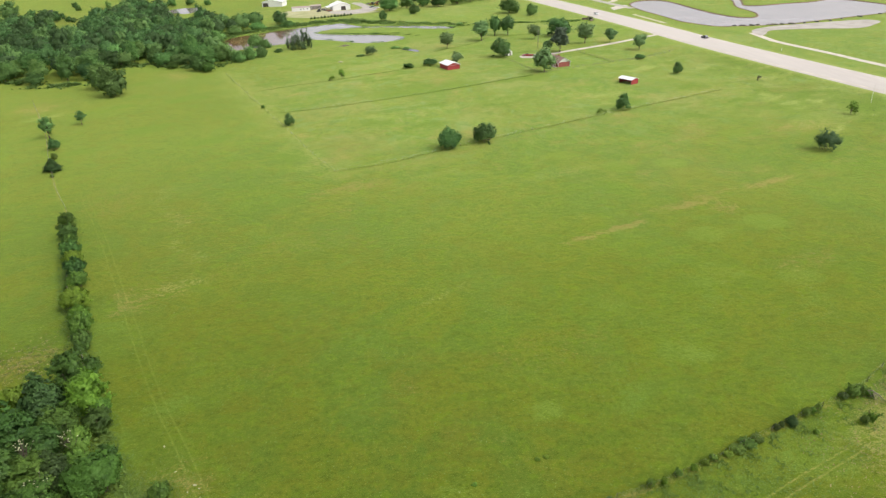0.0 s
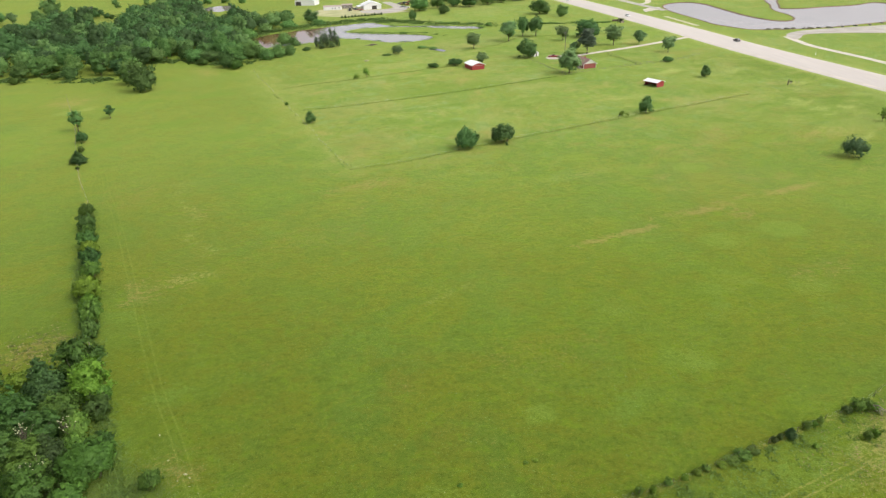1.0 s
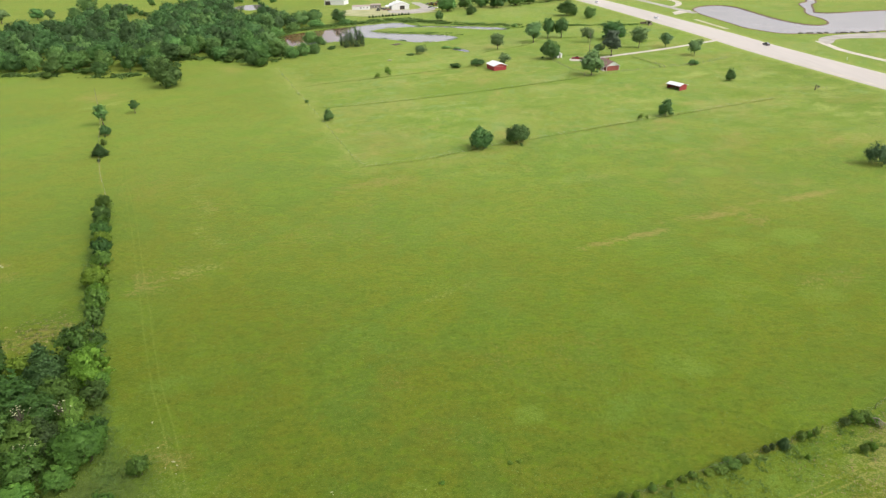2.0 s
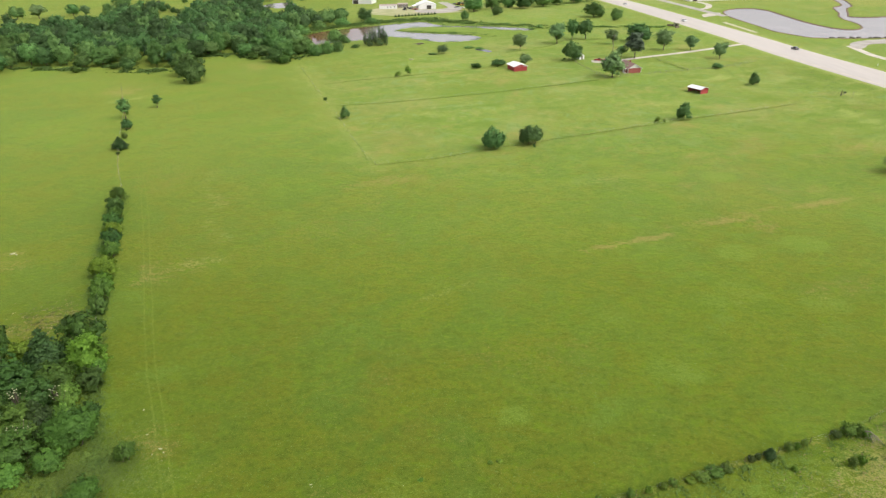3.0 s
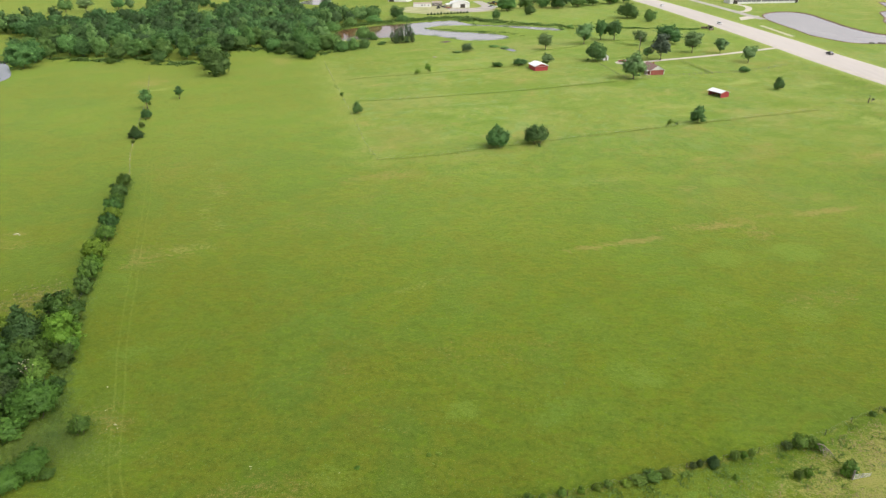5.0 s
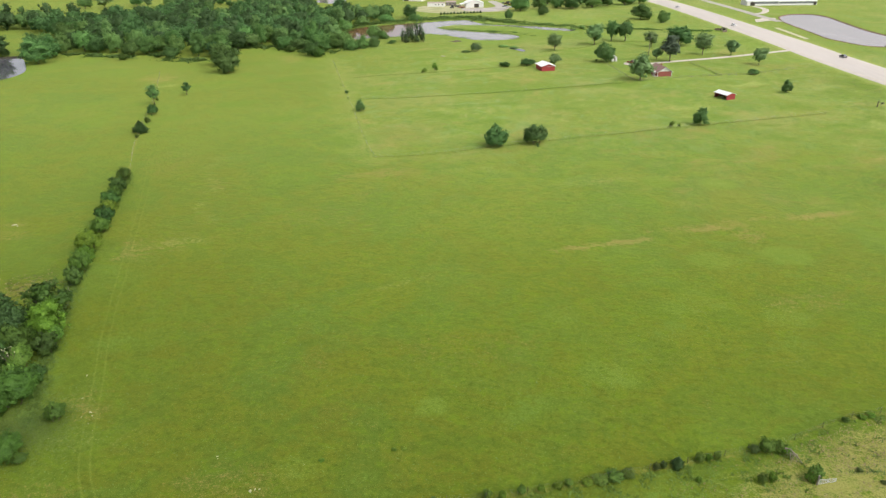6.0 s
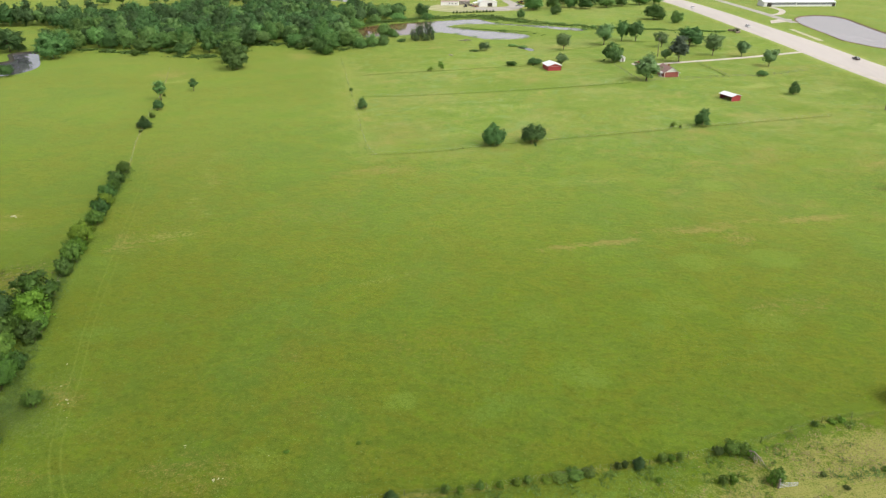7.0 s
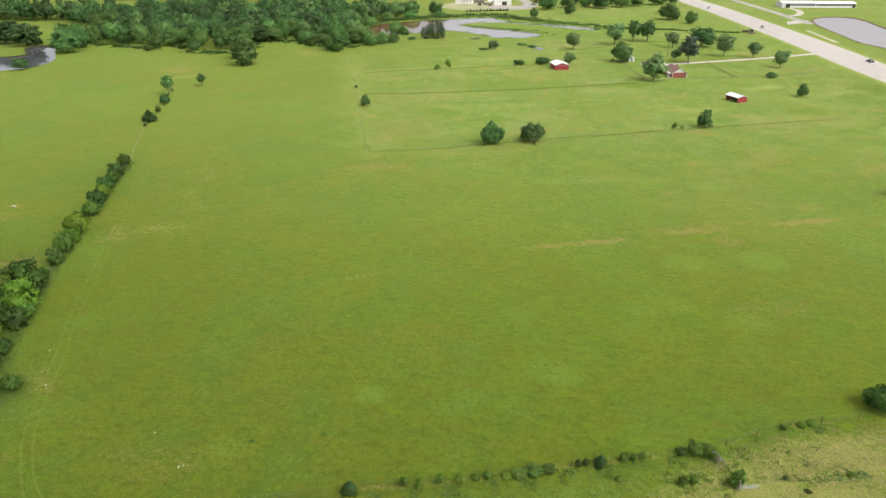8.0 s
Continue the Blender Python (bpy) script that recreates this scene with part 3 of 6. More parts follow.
def tyre_track(name, line, gauge, width, strength, label, bare=0.0):
    """Two worn wheel lines in the grass, fading out at their edges."""
    verts, faces, worn = [], [], []
    for side in (-gauge / 2, gauge / 2):
        base = len(verts)
        for i, q in enumerate(line):
            a, b = Vector(line[max(0, i - 1)]), Vector(line[min(len(line) - 1, i + 1)])
            d = (b - a).normalized()
            wob = 0.12 * noise.noise((q[0] * 0.1, q[1] * 0.1, side))
            for o, k in ((-1, 0), (-0.4, 0.8), (0, 1), (0.4, 0.8), (1, 0)):
                off = side + wob + o * width
                verts.append((q[0] + d.y * off, q[1] - d.x * off, 0.02 + 0.004 * k))
                worn.append(k * strength * (0.85 + 0.3 * noise.noise((q[0] * 0.05, q[1] * 0.05, 3))))
        for i in range(len(line) - 1):
            for j in range(4):
                faces.append((base + i * 5 + j, base + i * 5 + j + 1, base + (i + 1) * 5 + j + 1, base + (i + 1) * 5 + j))
    me = mesh_from(name, verts, faces, M_PASTURE)
    v = np.array(verts)
    set_masks(me, v[:, 0], v[:, 1], {"worn": np.clip(np.array(worn), 0, 1), "soil": bare * np.clip(np.array(worn), 0, 1)})
    tagged(new(name, me), label, "wheel track", "", "structure")


tyre_track("wheel_track", TRACK_WEST, 1.35, 0.22, 0.6, "pale worn wheel track through the pasture")
tyre_track("wheel_track", TRACK_SOUTH, 1.3, 0.22, 0.9, "pale worn wheel track beside the fence", 0.45)


def fence_strip(line, width, masks, label):
    """A thin strip of rougher ground under a fence."""
    pts = smooth_line(line, 1.5)
    verts, faces, k5 = [], [], (0, 0.7, 1, 0.7, 0)
    for i, q in enumerate(pts):
        a, b = Vector(pts[max(0, i - 1)]), Vector(pts[min(len(pts) - 1, i + 1)])
        d = (b - a).normalized()
        wob = 0.3 * noise.noise((q[0] * 0.15, q[1] * 0.15, 9))
        for o, k in zip((-1, -0.45, 0, 0.45, 1), k5):
            verts.append((q[0] + d.y * (o * width + wob), q[1] - d.x * (o * width + wob), 0.012 + 0.004 * k))
    for i in range(len(pts) - 1):
        for j in range(4):
            faces.append((i * 5 + j, i * 5 + j + 1, (i + 1) * 5 + j + 1, (i + 1) * 5 + j))
    me = mesh_from("fence_strip", verts, faces, M_PASTURE)
    v = np.array(verts)
    vary = np.clip(np.array([0.7 + 0.9 * noise.noise((x * 0.08, y * 0.08, 4)) for x, y, z in verts]), 0, 1) * np.tile(k5, len(pts))
    set_masks(me, v[:, 0], v[:, 1], {key: k * vary for key, k in masks.items()})
    tagged(new("fence_strip", me), label, "rough strip", "", "structure")


fence_strip(FENCE_CORNER, 0.8, {"lush": 0.35, "soil": 0.25}, "dark rough grass strip under the fence")
fence_strip(FENCE_MID, 0.9, {"lush": 0.9}, "dark rough grass strip under the fence")
OLD_LINES = [[(-72, 299), (-59.4, 306.4), (-39.6, 314), (-19.2, 323.8), (-3.6, 330.5), (12.5, 334.3)], [(13, 373.5), (20, 380.5), (33, 389.5), (40, 397), (50, 413), (61, 417), (77, 416)], [(86.7, 347.5), (90.7, 332.5), (94, 317.5)], [(52, 355), (58, 357.5), (64, 360)]]
for old_line in OLD_LINES:
    fence_strip(old_line, 1.1, {"lush": 0.95}, "dark rough grass strip along an old field line")
fence_strip([(50, 300), (62, 306), (73, 315), (84, 316), (95, 315), (106, 320), (116, 325), (131, 334)], 1.2, {"pale": 0.5, "soil": 0.3}, "pale worn strip under the yard fence")
fence_strip(FENCE_SOUTH, 0.7, {"lush": 0.3, "soil": 0.5}, "brown rough strip under the fence")
fence_strip(FENCE_WEST[:5], 0.8, {"lush": 0.4, "soil": 0.65}, "bare worn strip under the fence")

# ---- water ----
def water(name, poly, material, label):
    bm = bmesh.new()
    bm.faces.new([bm.verts.new((x, y, -0.3)) for x, y in poly])
    bmesh.ops.triangulate(bm, faces=bm.faces)
    me = bpy.data.meshes.new(name)
    bm.to_mesh(me)
    bm.free()
    me.materials.append(material)
    if me.polygons[0].normal.z < 0:
        me.flip_normals()
    tagged(new(name, me), label, "pond", "", "structure")


water("pond_water", POND_MAIN, WATER_BROWN, "silty brown pond reflecting the pale sky")
water("pond_water", POND_EAST, WATER_GREY, "wide grey pond beside the highway")
water("pond_water", POND_WEST, WATER_DARK, "still grey pond under overhanging trees")
water("pond_water", POND_FAR, WATER_GREY, "small far pond behind the wood")

# earth bank; its near-black tone also paints in undercut shade and dark reflection
ribbon("pond_bank", smooth_line([(-330, 296), (-300, 299), (-270, 303), (-263.5, 311), (-266, 318), (-279, 333), (-274, 339), (-266, 338)], 2), [(-2.4, 0.0), (-0.8, 0.4), (-0.3, 0.3), (0.0, -0.1), (0.5, -0.6)], BANK_MUD_SHADE, "undercut earth bank of the pond, darkened for shade and reflection", "bank")

ribbon("pond_lip", POND_EAST + POND_EAST[:1], [(-1.1, -0.5), (-0.3, 0.04), (0.3, 0.04), (1.1, -0.5)], BANK_EARTH, "brown earth lip of the wide pond", "bank")

# ---- road and drives ----
ribbon("road", ROAD_LINE, [(-11.2, 0.01), (-8.4, 0.24), (-8.2, 0.25), (0, 0.34), (8.2, 0.25), (8.4, 0.24), (11.2, 0.01)], ROAD_MAT, "wide pale concrete highway with worn lanes", "highway")
for off in (-9.1, 9.1):
    ribbon("road_shoulder", ROAD_LINE, [(off - 0.6, 0.17 if off < 0 else 0.26), (off + 0.6, 0.26 if off < 0 else 0.17)], GRAVEL, "pale gravel shoulder of the highway", "shoulder")
ribbon("house_drive", smooth_line([(64, 344), (80, 353), (104, 365), (128, 379), (147, 391)], 3), [(-1.7, 0.01), (-1.25, 0.07), (1.25, 0.07), (1.7, 0.01)], GRAVEL, "pale gravel drive from the highway", "drive")
ribbon("frontage_drive", smooth_line([(198, 378), (196, 362), (195, 345), (200, 311), (204, 274), (216, 200), (236, 100)], 4), [(-2.0, 0.01), (-1.5, 0.08), (1.5, 0.08), (2.0, 0.01)], GRAVEL, "pale gravel track beside the highway", "drive")


def slab(name, outline, material, label, category, h=0.06):
    bm = bmesh.new()
    top = [bm.verts.new((x, y, h)) for x, y in outline]
    low = [bm.verts.new((x, y, -0.05)) for x, y in outline]
    bm.faces.new(top)
    n = len(outline)
    for i in range(n):
        bm.faces.new((top[i], low[i], low[(i + 1) % n], top[(i + 1) % n]))
    bmesh.ops.recalc_face_normals(bm, faces=bm.faces)
    bmesh.ops.triangulate(bm, faces=[f for f in bm.faces if len(f.verts) > 4])
    me = bpy.data.meshes.new(name)
    bm.to_mesh(me)
    bm.free()
    me.materials.append(material)
    return tagged(new(name, me), label, category, "", "structure")


slab("gravel_turnaround", smooth_line([(197, 368), (201, 384), (213, 394), (228, 398), (262, 402), (285, 403), (289, 394), (278, 384), (262, 375), (236, 381), (213, 383), (203, 372)], 3, True), GRAVEL_GREY,
     "pale gravel turnaround beside the pond", "gravel", 0.1)
slab("farm_yard", smooth_line([(-50, 573), (-34, 566), (-24, 570), (-14, 588), (-17, 606), (-28, 648), (-36, 648), (-26, 606), (-36, 592), (-52, 590)], 4, True), GRAVEL_GREY, "bare gravel farm yard", "yard")
slab("dirt_yard", smooth_line([(-92, 572), (-78, 558), (-62, 553), (-44, 560), (-22, 566), (-12, 574), (-30, 582), (-38, 600), (-40, 622), (-66, 624), (-86, 610), (-95, 590)], 4, True), YARD_DIRT, "worn pale dirt and dry grass round the farm buildings", "yard", 0.03)
slab("house_pad", smooth_line([(55, 341.5), (61, 341), (67, 344), (66, 349), (59, 350), (54.5, 347)], 1.5, True), GRAVEL, "pale gravel parking place beside the house", "gravel", 0.05)
slab("concrete_apron", [(161, 508), (176, 520), (181, 532), (176, 536), (164, 523)], GRAVEL, "pale concrete apron beside the highway", "apron")


# ---- trees ----
def tube(path, radii, sides=6):
    verts, faces = [], []
    for i, (q, r) in enumerate(zip(path, radii)):
        a, b = path[max(0, i - 1)], path[min(len(path) - 1, i + 1)]
        turn = (Vector(b) - Vector(a)).to_track_quat("Z", "Y")
        for j in range(sides):
            t = 2 * math.pi * j / sides
            verts.append(tuple(Vector(q) + turn @ Vector((r * math.cos(t), r * math.sin(t), 0))))
    for i in range(len(path) - 1):
        for j in range(sides):
            k = (j + 1) % sides
            faces.append((i * sides + j, i * sides + k, (i + 1) * sides + k, (i + 1) * sides + j))
    return verts, faces


def merge(pieces):
    verts, faces = [], []
    for v, f in pieces:
        o = len(verts)
        verts += v
        faces += [tuple(i + o for i in q) for q in f]
    return verts, faces


def unit_ball():
    bm = bmesh.new()
    bmesh.ops.create_icosphere(bm, subdivisions=1, radius=1.0)
    bm.verts.index_update()
    ball = np.array([tuple(v.co) for v in bm.verts])
    skin = np.array([[v.index for v in f.verts] for f in bm.faces])
    bm.free()
    return ball, skin


BALL = unit_ball()


def leaf_cloud(rng, lobes, count, size, loose=0.6, per=12, heart_size=0.7):
    """Leafy twigs that grow outwards from the lobes (x, y, z, radius), each with its own small leaves."""
    lob = np.array(lobes)
    area = lob[:, 3] ** 2
    twigs = max(10, count // per)
    pick = rng.choice(len(lob), twigs, p=area / area.sum())
    d = rng.normal(size=(twigs, 3))
    d[:, 2] += 0.4
    d /= np.linalg.norm(d, axis=1)[:, None]
    rough = np.array([noise.noise((v[0] * 2.3 + p * 1.7, v[1] * 2.3, v[2] * 2.3)) for v, p in zip(d, pick)])
    rad = lob[pick, 3] * (0.6 + 0.35 * rng.random(twigs)) * (1 + 0.3 * rough)
    foot = lob[pick, :3] + d * rad[:, None]
    deep = np.zeros(twigs)
    for x, y, z, r in lob:
        deep = np.maximum(deep, 1 - np.linalg.norm(foot - (x, y, z), axis=1) / r)
    keep = (deep < 0.42) | (rng.random(twigs) < 0.12)
    foot, d, pick = foot[keep], d[keep], pick[keep]
    m = len(foot)
    axis = d + 0.45 * rng.normal(size=(m, 3)) + (0, 0, 0.12)
    axis /= np.linalg.norm(axis, axis=1)[:, None]
    length = lob[pick, 3] * rng.uniform(0.25, 0.8, m) * np.where(rng.random(m) < 0.15, 1.6, 1.0)
    n = m * per
    twig = np.repeat(np.arange(m), per)
    u = rng.random(n) ** 0.8
    at = foot[twig] + axis[twig] * (length[twig] * u)[:, None] + rng.normal(size=(n, 3)) * (1, 1, 0.6) * (length[twig] * (0.3 - 0.16 * u))[:, None]
    heart = np.append(np.average(lob[:, :2], axis=0, weights=area), 0.7 * np.average(lob[:, 2], weights=area))
    unit = lambda a: a / (np.linalg.norm(a, axis=-1)[..., None] + 1e-6)
    soft = unit(0.75 * unit(at - heart) + 0.4 * unit(at - lob[pick[twig], :3]) + 0.3 * rng.normal(size=(n, 3)) + (0, 0, 0.2))
    normal = soft + 0.8 * loose * rng.normal(size=(n, 3))
    normal /= np.linalg.norm(normal, axis=1)[:, None]
    normal *= np.sign((normal * soft).sum(1))[:, None]
    side = np.cross(normal, rng.normal(size=(n, 3)))
    side /= np.linalg.norm(side, axis=1)[:, None] + 1e-9
    up = np.cross(normal, side)
    s = size * (0.5 + 0.9 * rng.random(n))[:, None]
    bend = normal * s * 0.22
    tri = np.stack([at - side * s * 1.1 - up * s * 0.5, at + side * s * 1.1 - up * s * 0.5 + bend, at + up * s * 1.1], 1)
    verts = tri.reshape(-1, 3)
    verts[:, 2] = np.maximum(verts[:, 2], 0.03)
    # the dense inner foliage of each lobe
    ball, skin = BALL
    grow = heart_size * lob[:, 3][:, None] * (1 + 0.28 * rng.normal(size=(len(lob), len(ball))))
    core = lob[:, None, :3] + ball[None] * grow[:, :, None]
    core[:, :, 2] = np.maximum(core[:, :, 2], 0.03)
    faces = (skin[None] + (3 * n + len(ball) * np.arange(len(lob)))[:, None, None]).reshape(-1, 3)
    return np.concatenate([verts, core.reshape(-1, 3)]), np.concatenate([np.arange(3 * n).reshape(-1, 3), faces]), np.concatenate([np.repeat(soft, 3, 0), unit(0.7 * unit(core - heart) + 0.4 * ball[None]).reshape(-1, 3)])


def quad_mesh(name, verts, quads, material, normals=None):
    me = bpy.data.meshes.new(name)
    me.vertices.add(len(verts))
    me.vertices.foreach_set("co", np.asarray(verts, np.float32).ravel())
    me.loops.add(quads.size)
    me.loops.foreach_set("vertex_index", quads.astype(np.int32).ravel())
    me.polygons.add(len(quads))
    me.polygons.foreach_set("loop_start", np.arange(0, quads.size, quads.shape[1], dtype=np.int32))
    me.update(calc_edges=True)
    if normals is not None:
        me.polygons.foreach_set("use_smooth", [True] * len(quads))
        me.normals_split_custom_set_from_vertices(np.asarray(normals, np.float32))
    me.materials.append(material)
    return me


def count_seed(rng):
    """A slow random shift, the same for all lobes of one crown."""
    return float(rng.bit_generator.state["state"]["inc"] % 97)


def crown_lobes(rng, H, R, base, form):
    """Lobes that make up a crown. Forms: broad, tall, cone, dome, open."""
    out = []
    if form == "cone":
        for i in range(16):
            u = i / 15
            w = R * (1 - u) ** 0.75 * 0.62
            a = i * 2.4
            out.append((w * math.cos(a), w * math.sin(a), base + (H - base) * (0.1 + 0.8 * u), max(R * 0.16, R * 0.55 * (1 - 0.75 * u))))
        return out
    if form in ("shaggy", "full"):
        low = base * 0.5
        fat = 1.0 if form == "shaggy" else 1.45
        for i in range(76 if form == "shaggy" else 46):
            v = rng.normal(size=3)
            v /= np.linalg.norm(v)
            swell = 1 + 0.38 * noise.noise((v[0] * 1.6 + H * 3.1, v[1] * 1.6 + R, v[2] * 1.6 + count_seed(rng)))
            r = fat * R * rng.uniform(0.10, 0.26)
            u = rng.uniform(0.62, 1.0) * swell if i < (64 if form == "shaggy" else 40) else rng.uniform(0.2, 0.5)
            mid = low + (H - low) * 0.45
            up = (H - mid) if v[2] > 0 else (mid - low)
            wide = 1.0 if v[2] > 0 else (1 - 0.3 * abs(v[2])) / max(0.2, math.hypot(v[0], v[1]))
            out.append((v[0] * u * wide * (R - r), v[1] * u * wide * (R - r), max(r * 0.6, mid + v[2] * u * max(0.2, up - r)), r))
        return out
    if form == "oval":
        mid, half = H * 0.52, H * 0.48
        for i in range(18):
            v = rng.normal(size=3)
            v /= np.linalg.norm(v)
            r = R * (0.34 + 0.14 * rng.random())
            u = 0.55 + 0.4 * rng.random()
            out.append((v[0] * u * (R - r), v[1] * u * (R - r), max(r * 0.7, mid + v[2] * u * (half - r)), r))
        return out
    if form == "dome":
        for i in range(30):
            a, u = rng.random() * 6.283, rng.random() ** 0.5
            r = R * (0.2 + 0.16 * rng.random())
            edge = rng.uniform(0.82, 1.1)
            out.append((u * (R - r) * edge * math.cos(a), u * (R - r) * edge * math.sin(a), max(r * 0.6, (H - r) * math.sqrt(max(0.05, 1 - u * u * 0.9)) * rng.uniform(0.45, 1.0)), r))
        return out
    if form == "broad":
        mid, half = (H + base) / 2, (H - base) / 2
        for i in range(7):
            a, lift = 6.283 * (i + 0.5 * rng.random()) / 7, rng.uniform(-0.75, 0.75)
            reach = rng.uniform(0.72, 1.08) * math.sqrt(max(0.1, 1 - lift * lift * 0.8))
            for k in range(4):
                u = (0.35, 0.6, 0.8, 0.95)[k] * reach
                r = R * rng.uniform(0.25, 0.4) * (1.15 - 0.3 * u)
                out.append(((R - r) * u * math.cos(a + 0.25 * rng.normal()), (R - r) * u * math.sin(a + 0.25 * rng.normal()), mid + lift * half * (0.5 + 0.5 * u) + 0.12 * half * rng.normal(), r))
        for i in range(5):
            out.append((0.3 * R * rng.normal(), 0.3 * R * rng.normal(), mid + half * rng.uniform(0.35, 0.8), R * rng.uniform(0.24, 0.34)))
        return out
    count = {"tall": 22, "open": 12}[form]
    mid, half = (H + base) / 2, (H - base) / 2
    for i in range(count):
        v = rng.normal(size=3)
        v /= np.linalg.norm(v)
        u = rng.random() ** 0.3
        r = R * (0.26 + 0.15 * rng.random()) if form != "open" else R * (0.24 + 0.12 * rng.random())
        out.append((v[0] * u * (R - r), v[1] * u * (R - r), mid + v[2] * u * max(0.3, half - r) + 0.08 * half, r))
    return out


PROTO = {}


def tree_kind(key, name, H, R, base, form, count, size, leaf, label, category, seed, bark=None, stems=1, loose=0.6, heart_size=0.7):
    """Builds the meshes of one kind of tree; place() sets them out."""
    rng = np.random.default_rng(seed)
    lobes = crown_lobes(rng, H, R, base, form)
    pieces = []
    r0 = max(0.03, 0.014 * H + 0.012 * R)
    for k in range(stems):
        a = 6.283 * k / stems + 0.5
        foot = (0.25 * R * math.cos(a) * (stems > 1), 0.25 * R * math.sin(a) * (stems > 1))
        top = (foot[0] * 2 + 0.1 * R * rng.normal(), foot[1] * 2 + 0.1 * R * rng.normal(), base + (H - base) * 0.62)
        path = [(foot[0], foot[1], -0.15), (foot[0] * 1.1, foot[1] * 1.1, base * 0.5), (foot[0] * 1.4, foot[1] * 1.4, max(0.3, base)), top]
        rr = r0 / math.sqrt(stems)
        pieces.append(tube(path, [rr * 1.5, rr, rr * 0.85, rr * 0.25], 8))
        boughs = lobes[k::stems]
        for x, y, z, r in boughs[::max(1, len(boughs) * stems // 18)]:
            start = Vector(path[2]).lerp(Vector(top), min(0.9, max(0.0, rng.random() * 0.7)))
            end = Vector((x, y, z))
            bow = start.lerp(end, 0.5) + Vector((0, 0, -0.12 * (end - start).length))
            pieces.append(tube([tuple(start), tuple(bow), tuple(end)], [rr * 0.4, rr * 0.26, rr * 0.08], 4))
    v, f = merge(pieces)
    trunk = mesh_from("trunk", v, f, bark or BARK, True)
    cv, cq, cn = leaf_cloud(rng, lobes, count, size, loose, 12, heart_size)
    PROTO[key] = (name, trunk, quad_mesh("crown", cv, cq, leaf, cn), label, category, H, R)


def place(key, x, y, H=None, R=None, turn=None, label="", group="", z=-0.02):
    """Sets out one tree of a kind, scaled to its own height and crown."""
    name, trunk, crown, text, category, h0, r0 = PROTO[key]
    e = new(name)
    e.empty_display_size = 0.5
    k = (R or r0 * ((H or h0) / h0)) / r0
    turn = (x * 37.7 + y * 91.3) % 360 if turn is None else turn
    e.matrix_basis = pose(x, y, z, 0, 0, turn) @ Matrix.Diagonal((k, k, (H or h0) / h0, 1))
    for nm, me in (("trunk", trunk), ("crown", crown)):
        new(nm, me).parent = e
    return tagged(e, label or text, category, group)


tree_kind("oak_a", "oak_tree", 11, 5.0, 1.3, "full", 6500, 0.22, LEAF_OAK, "broad dark green oak tree standing in grass", "tree", 11)
tree_kind("oak_b", "oak_tree", 11, 5.0, 1.5, "broad", 6000, 0.25, LEAF_SHADE, "full green shade tree standing in grass", "tree", 12)
tree_kind("oak_c", "oak_tree", 11, 5.0, 1.5, "broad", 6000, 0.25, LEAF_SHADE, "full green shade tree standing in grass", "tree", 41)
tree_kind("oak_d", "oak_tree", 11, 5.0, 1.5, "broad", 6000, 0.25, LEAF_SHADE, "full green shade tree standing in grass", "tree", 42)
tree_kind("oak_e", "oak_tree", 11, 5.0, 0.9, "full", 6500, 0.22, LEAF_OAK, "full green shade tree standing in grass", "tree", 43)
tree_kind("cedar", "cedar_tree", 6, 2.2, 0.3, "cone", 9750, 0.123, LEAF_CEDAR, "dark green cedar tree on the fence line", "cedar", 15)
tree_kind("pine", "pine_tree", 14, 4.0, 1.8, "tall", 6300, 0.279, LEAF_PINE, "tall dark pine tree beside the house", "pine", 16)
tree_kind("round_a", "shrub", 6, 4.0, 0.4, "shaggy", 9500, 0.17, LEAF_OAK, "dense round dark green tree in the pasture", "tree", 17, None, 3)
tree_kind("round_b", "shrub", 4, 2.5, 0.3, "shaggy", 11250, 0.123, LEAF_THICK, "dense green shrub on the fence line", "shrub", 18, None, 3)
tree_kind("bush", "bush", 1.6, 1.0, 0.1, "shaggy", 3900, 0.052, LEAF_BUSH, "small leafy bush on the fence line", "bush", 20, None, 3, 0.7, 0.45)
tree_kind("thin", "sapling", 6, 1.6, 1.4, "tall", 2200, 0.14, LEAF_OAK, "slender sapling with a thin crown", "sapling", 21)
tree_kind("willow", "willow_tree", 10, 2.2, 0.4, "shaggy", 3200, 0.18, LEAF_WILLOW, "upright grey-green willow beside the pond", "willow", 22, None, 2, 0.7, 0.45)
tree_kind("brush", "brush_clump", 3, 3.2, 0.1, "dome", 5200, 0.14, LEAF_WOOD_LIGHT, "low feathery green brush beside the pond", "brush", 23, None, 4, 0.7, 0.4)

tree_kind("oval", "shrub", 6.5, 2.8, 0.2, "full", 7000, 0.16, LEAF_OAK, "dense upright green tree standing in the pasture", "tree", 24)
tree_kind("wood_oak", "wood_tree", 11, 5.4, 0.3, "full", 9000, 0.225, LEAF_OAK, "dense green tree at the edge of the wood", "tree", 25)
tree_kind("wood_elm", "wood_tree", 12, 5.2, 0.5, "full", 9000, 0.225, LEAF_MID, "dense green tree at the edge of the wood", "tree", 26)
tree_kind("wood_ash", "wood_tree", 10, 5.2, 0.3, "full", 9000, 0.225, LEAF_MID, "dense green tree at the edge of the wood", "tree", 27)
tree_kind("wood_pale", "wood_tree", 11, 5.2, 0.4, "full", 9000, 0.225, LEAF_WOOD_LIGHT, "pale yellow-green tree at the edge of the wood", "tree", 37)
tree_kind("wood_dark", "wood_tree", 11, 4.6, 0.4, "shaggy", 9000, 0.225, LEAF_WOOD_DARK, "dark green tree at the edge of the wood", "tree", 38)
